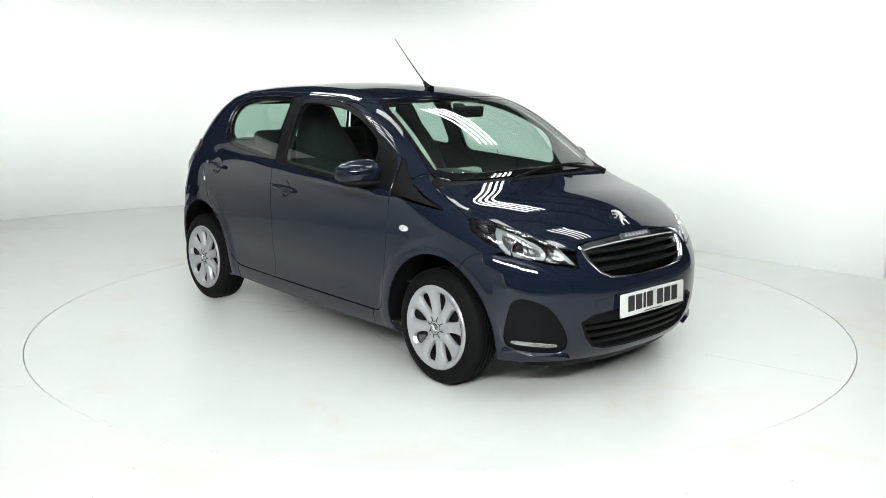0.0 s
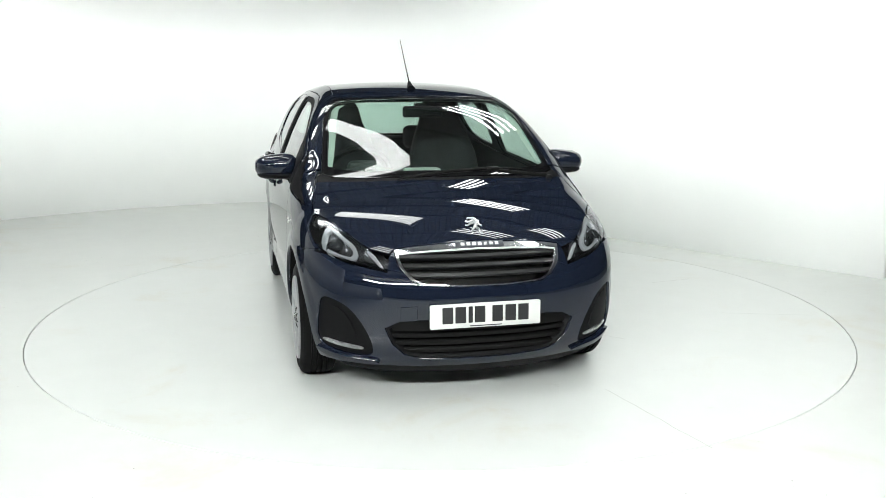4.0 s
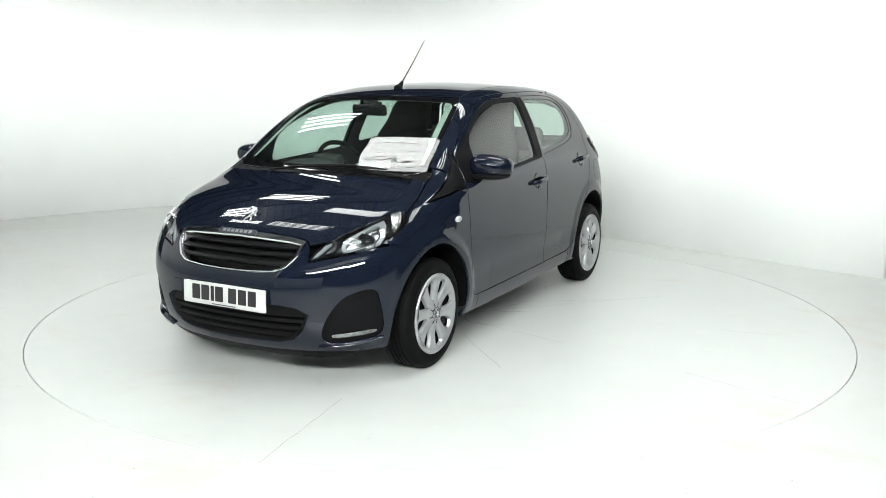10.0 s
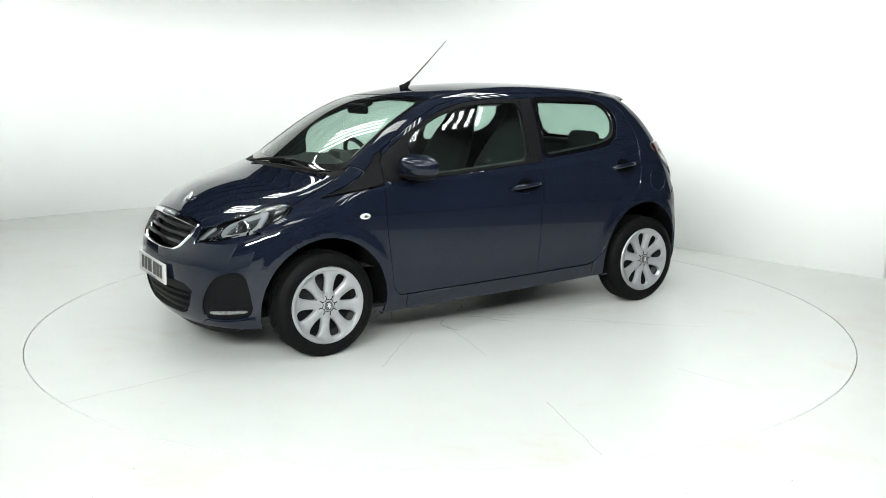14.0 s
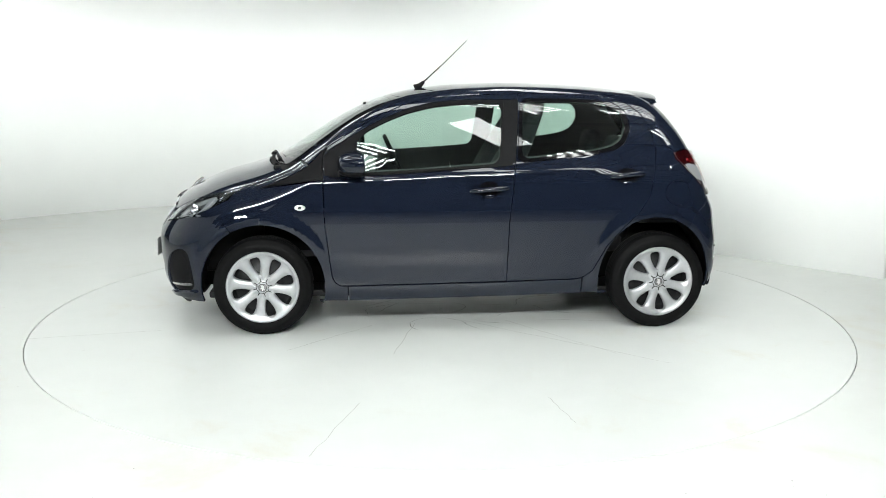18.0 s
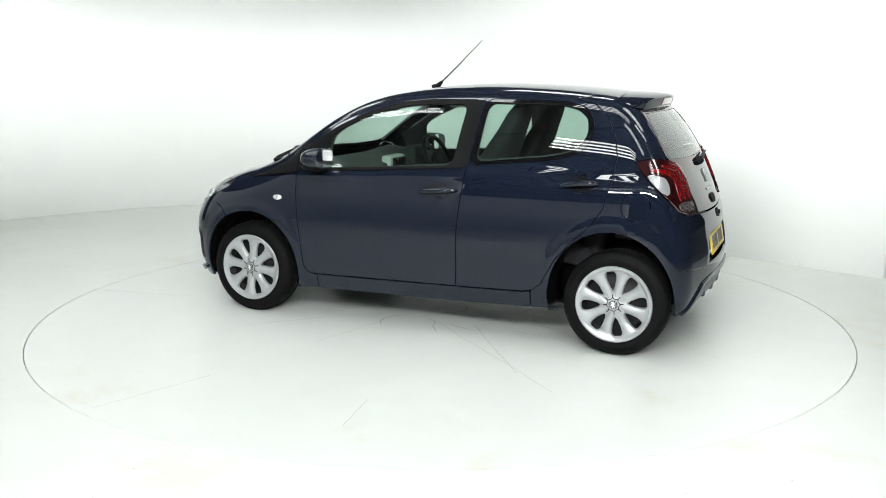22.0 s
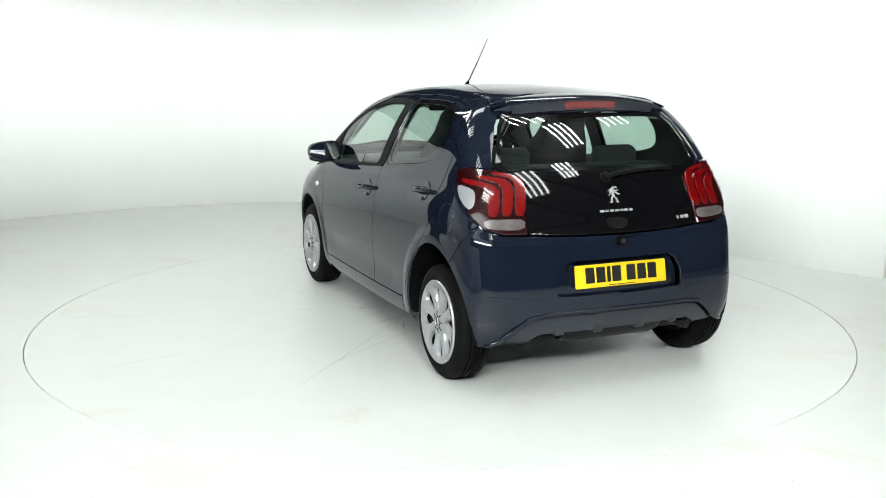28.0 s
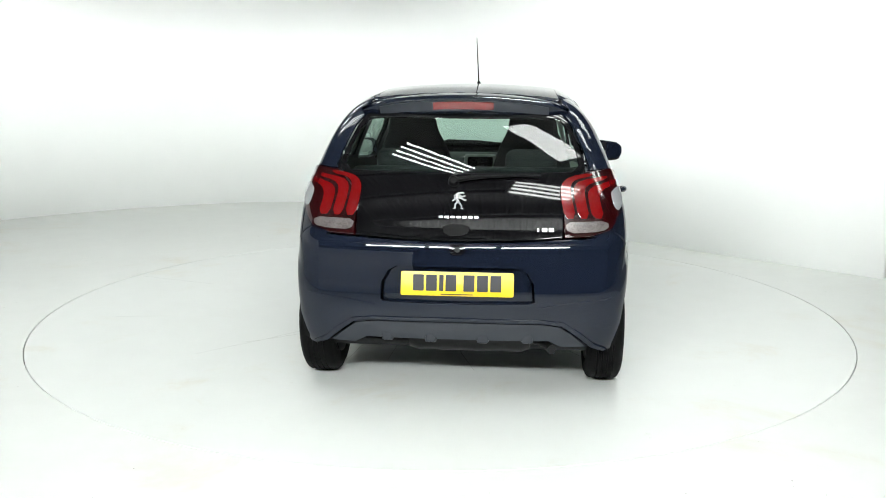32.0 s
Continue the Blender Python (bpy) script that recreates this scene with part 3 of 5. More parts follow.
def platform():
    n = 128
    root = new("turntable")
    bm = lathe([(0.01, -0.05), (RIM - 0.006, -0.05), (RIM - 0.0005, -0.003), (RIM - 0.003, 0.0), (RIM - 0.4, 0.0), (0.01, 0.0)], n, "z", closed=True)
    part("disc", bm, DISC, root, "scuffed white painted disc")
    # open joints and cracks in the paint
    for k, ((x0, y0), (x1, y1)) in enumerate((((-0.1, 0.3), (-1.13, 1.24)), ((0.19, 0.36), (0.34, 0.98)), ((0.45, 0.38), (0.93, 0.87)), ((0.52, 1.72), (0.72, 2.31)), ((1.70, 0.41), (2.46, 0.54)), ((-0.36, 0.30), (-0.89, 1.05)), ((0.5, -0.18), (-0.66, -0.03)), ((0.6, 0.07), (-1.1, 0.18)), ((-0.5, -0.62), (-1.04, -0.89)), ((-0.7, -0.12), (-1.25, -0.29)), ((-0.43, 2.03), (-0.37, 1.70)), ((-1.25, 0.42), (-0.6, 0.31)), ((0.2, -0.7), (1.0, -0.9)))):
        n, vs = 24, []
        side = Vector((y0 - y1, x1 - x0, 0)).normalized()
        for i in range(n + 1):
            f = i / n
            p = Vector((x0 + (x1 - x0) * f, y0 + (y1 - y0) * f, 0.0012)) + side * 0.012 * noise.noise(Vector((f * 5, k * 3.7, 0)))
            w = 0.0011 + 0.0012 * abs(noise.noise(Vector((f * 9, k * 1.3, 4))))
            vs += [p + side * w, p - side * w]
        mesh_ob("joint", vs, [(2 * i, 2 * i + 1, 2 * i + 3, 2 * i + 2) for i in range(n)], JOINT, root, "thin faint joint in the paint", False)
    # a web of fine cracks round the middle
    rng = random.Random(11)
    for k in range(16):
        a = rng.uniform(0, 2 * math.pi)
        p = Vector((rng.uniform(-0.70, 0.60), rng.uniform(-0.62, 0.30), 0.0012))
        vs, n = [], rng.randint(5, 9)
        for i in range(n + 1):
            a += rng.uniform(-0.55, 0.55)
            step = Vector((math.cos(a), math.sin(a), 0))
            side = Vector((-step.y, step.x, 0))
            w = (0.0008 + 0.0018 * rng.random()) * (1 - abs(2 * i / n - 1) ** 3 * 0.8)
            vs += [p + side * w, p - side * w]
            p = p + step * 0.05
        mesh_ob("crack", vs, [(2 * i, 2 * i + 1, 2 * i + 3, 2 * i + 2) for i in range(n)], CRACK, root, "jagged dark crack in the paint", False)
    tagged(root, "round white turntable set flush in the floor", "turntable")
    return root


def grit():
    """Scattered specks of dirt on the floor round the platform."""
    rng = random.Random(5)
    vs, fs = [], []
    while len(fs) < 70:
        x, y = rng.uniform(-2.9, 2.9), rng.uniform(-3.2, 3.0)
        if math.hypot(x, y) < RIM + 0.05:
            continue
        r = rng.uniform(0.0012, 0.0042)
        base = len(vs)
        vs += [(x + r * rng.uniform(0.5, 1.4) * math.cos(a), y + r * rng.uniform(0.5, 1.4) * math.sin(a), 0.0012) for a in (0, 1.05, 2.1, 3.14, 4.2, 5.25)]
        fs.append(tuple(range(base, base + 6)))
    tagged(mesh_ob("floor_grit", vs, fs, SPECK, None, "small brown specks of grit on the floor", False), kind="stuff", category="dirt")


studio()
grit()
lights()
fill_lights()
TABLE = platform()

# ---- the car: x forward, y to its left ----
CAR = new("hatchback_car")
tagged(CAR, "dark navy blue five-door hatchback with silver wheel covers", "car")


def arch(cx, cz, rx, rz, a0, a1, n=26):
    return [(cx + rx * math.cos(radians(a0 + (a1 - a0) * i / n)), cz + rz * math.sin(radians(a0 + (a1 - a0) * i / n))) for i in range(n + 1)]


def mirrored(half):
    """An outline from its left half, given from the middle's top round to the middle's bottom (u is zero in the middle)."""
    return list(half) + [(-u, v) for u, v in reversed(half) if abs(u) > 1e-6]


HEADLAMP = [(29.7, 0.630), (35.7, 0.717), (46.1, 0.782), (58.0, 0.829), (66.2, 0.842), (64.4, 0.795), (58.2, 0.745), (49.3, 0.693), (40.6, 0.660), (34.4, 0.646)]
TAILLAMP = [(57.9, 1.052), (53.2, 1.068), (44.5, 1.057), (38.8, 0.985), (35.0, 0.885), (33.6, 0.766), (40.5, 0.770), (46.0, 0.797), (50.2, 0.868), (54.4, 0.945), (57.6, 1.02)]
GRILLE = mirrored([(0, 0.744), (14, 0.738), (24, 0.728), (28.6, 0.716), (26.3, 0.652), (22.5, 0.598), (19.0, 0.576), (10, 0.568), (0, 0.566)])
INTAKE = mirrored([(0, 0.418), (20, 0.416), (25.5, 0.408), (29.4, 0.376), (27.5, 0.300), (24.5, 0.25), (20, 0.229), (10, 0.222), (0, 0.220)])
FOG = [(34.2, 0.226), (33.2, 0.300), (36.8, 0.412), (41.2, 0.480), (49.6, 0.510), (51.4, 0.40), (52.4, 0.266), (43.5, 0.240)]
DOOR_TOP = [(0.787, 1.088), (0.672, 1.162), (0.508, 1.256), (0.345, 1.326), (0.144, 1.371), (-0.092, 1.386), (-0.337, 1.390)]
B_SEAM = [(-0.337, 1.390), (-0.300, 0.996), (-0.259, 0.644), (-0.251, 0.306)]
REAR_EDGE = [(-0.251, 0.306), (-0.66, 0.314), (-0.72, 0.330), (-0.765, 0.368), (-0.798, 0.431), (-0.844, 0.515), (-0.938, 0.621), (-1.034, 0.710), (-1.096, 0.807), (-1.130, 0.964), (-1.142, 1.073), (-1.124, 1.167), (-1.066, 1.278), (-0.977, 1.348), (-0.832, 1.380), (-0.697, 1.389), (-0.529, 1.392), (-0.337, 1.390)]
FRONT_EDGE = [(0.725, 0.291), (0.752, 0.312), (0.768, 0.345), (0.785, 0.475), (0.807, 0.658), (0.812, 0.800), (0.813, 0.965), (0.808, 1.042), (0.787, 1.088)]
FRONT_HOLE = soft(soft([(0.802, 0.922), (0.802, 1.037), (0.770, 1.078), (0.66, 1.145), (0.504, 1.230), (0.34, 1.300), (0.175, 1.341), (0.008, 1.358), (-0.320, 1.360), (-0.285, 0.985), (0.329, 0.942)], 0.03), 0.01)
FRONT_GLASS = soft(soft([(0.612, 0.950), (0.622, 1.10), (0.598, 1.155), (0.504, 1.208), (0.34, 1.278), (0.175, 1.318), (0.008, 1.334), (-0.238, 1.336), (-0.205, 0.998), (0.329, 0.958)], 0.03), 0.01)
SAIL = [(0.811, 0.924), (0.810, 1.030), (0.782, 1.070), (0.630, 1.148), (0.634, 1.10), (0.625, 0.942)]
REAR_HOLE = soft(soft([(-0.312, 0.998), (-0.346, 1.366), (-0.660, 1.366), (-0.859, 1.354), (-0.950, 1.322), (-0.998, 1.250), (-0.990, 1.150), (-0.925, 1.075), (-0.778, 1.045), (-0.518, 1.018)], 0.03), 0.01)
REAR_GLASS = soft(soft([(-0.340, 1.020), (-0.362, 1.345), (-0.660, 1.345), (-0.840, 1.336), (-0.925, 1.306), (-0.966, 1.242), (-0.960, 1.160), (-0.905, 1.098), (-0.770, 1.066), (-0.518, 1.040)], 0.03), 0.01)
TRIANGLE = [(1.170, 0.862), (1.03, 0.912), (0.935, 0.960), (0.868, 1.012), (0.8155, 1.071), (0.8155, 0.914)]
SCREEN_SIDE = [(0.985, 0.632), (0.86, 0.612), (0.723, 0.590), (0.60, 0.571), (0.483, 0.545), (0.40, 0.515), (0.345, 0.492)]
ROOF_SIDE = [(0.345, 0.492), (0.2, 0.470), (-0.1, 0.452), (-0.5, 0.450), (-0.9, 0.455), (-1.08, 0.462)]
GLASS_SIDE = [(0.470, 1.315), (0.512, 1.265), (0.548, 1.18), (0.583, 1.085)]


RECESS = mirrored([(0, 0.634), (19.5, 0.632), (22.0, 0.612), (23.6, 0.560), (23.8, 0.480), (23.0, 0.472), (0, 0.470)])


def car_shell():
    sides = [CAR, CAR]
    front_arch = arch(1.170, 0.288, 0.358, 0.364, 62, 196)
    rear_arch = arch(-1.143, 0.300, 0.343, 0.380, -12, 124)
    bonnet_side = [(1.045, 0.668), (1.2, 0.700), (1.318, 0.718)]
    bumper_seam = [(1.500, 0.698), (1.430, 0.690), (1.380, 0.665), front_arch[0]]
    lamp_back = seam("nose", [(66.2, 0.842), (64.4, 0.795), (58.2, 0.745), (51.8, 0.708)], "side")
    # front wing
    wing = [(0.677, 0.196), (0.680, 0.283), *FRONT_EDGE[:6], (0.813, 0.908), (1.176, 0.858), (1.03, 0.915), (0.935, 0.963), (0.908, 0.986), *seam("top", [(0.955, 0.640), (1.0, 0.664), *bonnet_side], "side"), *lamp_back, *bumper_seam, *front_arch[1:], (0.842, 0.196)]
    wings = both("front_wing", panel("side", wing), PAINT, sides, "navy front wing with a flared arch")
    both("wing_trim", panel("side", TRIANGLE, lift=0.003), BLACK, wings, "black plastic wing trim")
    # black backing added to stop light showing through the gap by the door
    both("trim_backing", panel("side", [(0.92, 0.90), (0.90, 0.985), (0.83, 1.06), (0.76, 1.095), (0.74, 1.08), (0.76, 0.90)], sink=0.010, depth=0, gap=0), SEAL, wings, "black backing added behind the trim gap")
    # doors
    fdoor = [*FRONT_EDGE, *DOOR_TOP[1:], *B_SEAM[1:]]
    rdoor = [*reversed(B_SEAM), *reversed(REAR_EDGE[1:-1])]
    fd = both("front_door", panel("side", fdoor, [FRONT_HOLE]), PAINT, sides, "navy front door")
    rd = both("rear_door", panel("side", rdoor, [REAR_HOLE]), PAINT, sides, "navy rear door")
    both("window_seal", panel("side", FRONT_HOLE, [FRONT_GLASS], lift=-0.003, gap=0.001), BLACK, fd, "black window surround")
    both("window_seal", panel("side", REAR_HOLE, [REAR_GLASS], lift=-0.003, gap=0.001), GLOSS_BLACK, rd, "black window surround")
    both("window", panel("side", FRONT_GLASS, lift=-0.006, depth=0.0, gap=0, step=0.06), SCREEN, fd, "green-tinted door glass")
    both("window", panel("side", REAR_GLASS, lift=-0.006, depth=0.0, gap=0, step=0.06), PRIVACY, rd, "green-tinted rear door glass")
    both("mirror_sail", panel("side", SAIL, lift=0.003), BLACK, fd, "black mirror sail panel")
    # sill
    sill = [(0.675, 0.196), (0.678, 0.280), (0.722, 0.287), (-0.251, 0.302), (-0.655, 0.310), (-0.700, 0.318), (-0.700, 0.224), (-0.3, 0.212)]
    both("sill", panel("side", sill), PAINT, sides, "navy sill")
    # rear quarter with the rear pillar
    lamp_out = seam("stern", [(57.9, 1.052), (57.6, 1.02), (54.4, 0.945), (50.2, 0.868), (46.0, 0.797)], "side")
    glass_side = seam("back", GLASS_SIDE, "side")
    quarter = [(-0.705, 0.224), (-0.705, 0.322), *REAR_EDGE[3:15], *seam("top", [(-0.85, 0.535), (-0.95, 0.50), (-1.08, 0.462)], "side"), *glass_side, *seam("stern", [(44.5, 1.062), (53.2, 1.070)], "side"), *lamp_out, (-1.405, 0.72), (-1.368, 0.668), rear_arch[-1], *reversed(rear_arch[:-1]), (-0.853, 0.228)]
    flap = [(-1.266 + 0.076 * math.cos(a), 0.822 + 0.074 * math.sin(a)) for a in np.linspace(0, 2 * math.pi, 36, endpoint=False)]
    v, f, n = panel("side", quarter, [flap])
    q1 = mesh_ob("rear_quarter", v, f, PAINT, CAR, "navy rear quarter panel with a fuel flap", True, n)
    single("fuel_flap", panel("side", flap, gap=0.0018), PAINT, q1, "round navy fuel flap")
    v, f, n = panel("side", quarter)
    q2 = mesh_ob("rear_quarter", v * np.array([1, -1, 1]), [g[::-1] for g in f], PAINT, CAR, "navy rear quarter panel", True, n * np.array([1, -1, 1]))
    qs = [q1, q2]
    # roof rail over the doors
    rail_out = seam("side", [*DOOR_TOP, (-0.529, 1.393), (-0.697, 1.390), (-0.84, 1.384)], "top")
    rail = [(0.955, 0.632), *SCREEN_SIDE[1:], *ROOF_SIDE[1:5], (-0.95, 0.498), (-0.86, 0.530), *reversed(rail_out[:-1]), *seam("side", [(0.800, 1.082), (0.824, 1.070), (0.868, 1.016), (0.905, 0.988)], "top")]
    both("roof_rail", panel("top", rail), PAINT, sides, "navy roof rail and windscreen pillar")
    # roof, bonnet, windscreen
    roof_front = [(0.345, 0.492), (0.385, 0.35), (0.405, 0.2), (0.412, 0)]
    roof = [*roof_front, *[(x, -y) for x, y in reversed(roof_front[:-1])], *[(x, -y) for x, y in ROOF_SIDE[1:]], *reversed(ROOF_SIDE[1:])]
    single("roof", panel("top", roof, step=0.05), PAINT, CAR, "navy roof panel")
    lamp_top = seam("nose", [(66.2, 0.842), (58.0, 0.829), (46.1, 0.782), (35.7, 0.717), (30.0, 0.700)], "top")
    half = [(1.186, 0), (1.17, 0.2), (1.133, 0.413), (1.09, 0.56), *bonnet_side, *lamp_top[1:], *seam("nose", [(28.6, 0.722), (24, 0.734), (14, 0.744), (0, 0.750)], "top")]
    bonnet = half + [(x, -y) for x, y in reversed(half[1:-1])]
    hood = single("bonnet", panel("top", bonnet), PAINT, CAR, "glossy navy bonnet")
    sh = [(1.150, 0), (1.135, 0.2), (1.098, 0.413), (1.04, 0.57), *SCREEN_SIDE, (0.385, 0.35), (0.405, 0.2), (0.412, 0)]
    screen = sh + [(x, -y) for x, y in reversed(sh[1:-1])]
    inner = [(1.10, 0), (1.085, 0.2), (1.05, 0.4), (0.99, 0.54), (0.945, 0.595), (0.85, 0.583), (0.723, 0.562), (0.60, 0.542), (0.483, 0.515), (0.42, 0.47), (0.43, 0.35), (0.445, 0.2), (0.45, 0)]
    inner = inner + [(x, -y) for x, y in reversed(inner[1:-1])]
    ws = single("windscreen", panel("top", inner, step=0.06, depth=0, gap=0, lift=-0.003), SCREEN, CAR, "green-tinted windscreen")
    single("windscreen_border", panel("top", screen, [inner], gap=0.002, lift=-0.002), GLOSS_BLACK, ws, "black windscreen border")
    cowl_half = [(1.184, 0), (1.168, 0.2), (1.131, 0.413), (1.088, 0.56), (1.043, 0.666), (0.99, 0.664), (0.98, 0.636), (1.04, 0.573), (1.100, 0.415), (1.137, 0.2), (1.152, 0)]
    cowl = cowl_half + [(x, -y) for x, y in reversed(cowl_half[1:-1])]
    single("cowl", panel("top", [*[c for c in cowl_half[:6]], *cowl_half[6:], *[(x, -y) for x, y in reversed(cowl_half[6:-1])], *[(x, -y) for x, y in reversed(cowl_half[1:6])]], lift=-0.006), BLACK, CAR, "black plastic cowl")
    # bumpers
    nb = lambda pts: seam("side", pts, "nose")
    left = [(0, 0.752), (14, 0.745), (24, 0.736), (28.8, 0.722), (29.9, 0.690), (29.6, 0.628), (34.4, 0.643), (40.6, 0.657), (49.3, 0.690), *nb([(1.500, 0.696), (1.430, 0.688), (1.378, 0.663), front_arch[0]])]
    fa = arch(1.170, 0.288, 0.358, 0.364, 62, -16, 16)
    left += nb(fa)[1:] + [(50, 0.187), (40, 0.186), (25, 0.180), (0, 0.176)]
    bump = single("front_bumper", panel("nose", mirrored(left), [GRILLE, INTAKE, rounded(FOG, 2), [(-u, v) for u, v in reversed(rounded(FOG, 2))]]), PAINT, CAR, "navy front bumper")
    sb = lambda pts: seam("side", pts, "stern")
    ra = arch(-1.143, 0.300, 0.343, 0.380, 124, 190, 16)
    left = [(0, 0.748), (20, 0.752), (33.6, 0.762), (40.5, 0.766), (46.0, 0.793), *sb([(-1.405, 0.72), (-1.368, 0.668), ra[0]]), *sb(ra)[1:], (45.0, 0.237), (40, 0.258), (35.5, 0.318), (31.5, 0.365), (26, 0.378), (0, 0.384)]
    rb = single("rear_bumper", panel("stern", mirrored(left), [RECESS]), PAINT, CAR, "navy rear bumper")
    low = mirrored([(0, 0.380), (26, 0.374), (31.5, 0.361), (35.5, 0.314), (40, 0.254), (33, 0.252), (29, 0.285), (0, 0.29)])
    single("rear_valance", panel("stern", low, sink=0.010), SPOILER_GREY, rb, "dark grey lower valance")
    lip_in = [(0, 0.388), (26, 0.382), (31.5, 0.369), (35.5, 0.322), (40, 0.262), (43.5, 0.240)]
    lip_out = [(44.6, 0.246), (41.0, 0.272), (36.4, 0.334), (32.0, 0.384), (26, 0.397), (0, 0.403)]
    single("rear_lip", panel("stern", mirrored([*reversed(lip_out), *reversed(lip_in)]), lift=0.010, depth=0.02, gap=0, edge=0.012), PAINT, rb, "navy lip over the valance")
    for s in (1, -1):
        crease = [(43.5 * s, 0.492), (34 * s, 0.476), (25.5 * s, 0.456), (25.5 * s, 0.450), (34 * s, 0.466), (43.5 * s, 0.484)]
        single("crease", panel("stern", crease if s > 0 else crease[::-1], lift=0.004, depth=0.008, gap=0), PAINT, rb, "navy crease in the bumper")
    backing = [(-1.50, 0.56), (-1.50, 0.80), (-1.36, 0.84), (-1.25, 0.69), (-1.30, 0.656), (-1.345, 0.622), (-1.40, 0.572)]
    both("seam_backing", panel("side", backing, sink=0.005, depth=0, gap=0), PAINT, qs, "navy flange")
    backing = [(1.28, 0.646), (1.33, 0.70), (1.42, 0.73), (1.52, 0.72), (1.50, 0.66), (1.43, 0.60), (1.40, 0.592), (1.345, 0.616)]
    both("seam_backing", panel("side", backing, sink=0.005, depth=0, gap=0), PAINT, wings, "navy flange")
    # tailgate
    gt = [(0, 1.318), (0.3, 1.318), *GLASS_SIDE, (0.572, 1.058), (0.510, 0.985), (0.482, 0.885), (0.478, 0.766), (0.25, 0.756), (0, 0.752)]
    pane = [(0, 1.300), (0.3, 1.300), (0.455, 1.295), (0.495, 1.25), (0.53, 1.17), (0.548, 1.09), (0.52, 1.060), (0.3, 1.052), (0, 1.05)]
    gate = single("tailgate", panel("back", mirrored(gt), [mirrored(pane)], gap=0.003), GLOSS_BLACK, CAR, "gloss black glass tailgate")
    single("rear_window", panel("back", mirrored(pane), gap=0, depth=0, step=0.06, lift=-0.002), PRIVACY, gate, "green-tinted rear window")
    return fd, rd, wings, hood, bump, rb, gate, qs


def loop_width(loop, z):
    """The largest u at height z inside a mirrored outline."""
    us = [a[0] + (b[0] - a[0]) * (z - a[1]) / (b[1] - a[1]) for a, b in zip(loop, loop[1:] + loop[:1]) if (a[1] > z) != (b[1] > z)]
    return max(us)


def frame_at(p, n, up=(0, 0, 1)):
    """A matrix at p whose third axis is n and whose second is near up."""
    n = Vector(n).normalized()
    u = Vector(up).cross(n).normalized()
    v = n.cross(u)
    m = Matrix((u, v, n)).transposed().to_4x4()
    m.translation = p
    return m


def ellipse(a, b, n=32, cx=0, cy=0):
    return [(cx + a * math.cos(2 * math.pi * i / n), cy + b * math.sin(2 * math.pi * i / n)) for i in range(n)]


def oblong(a, b, r, n=6):
    """A rectangle 2a by 2b with round corners."""
    out = []
    for cx, cy, t0 in ((a - r, b - r, 0), (r - a, b - r, 90), (r - a, r - b, 180), (a - r, r - b, 270)):
        out += [(cx + r * math.cos(radians(t0 + 90 * i / n)), cy + r * math.sin(radians(t0 + 90 * i / n))) for i in range(n + 1)]
    return out


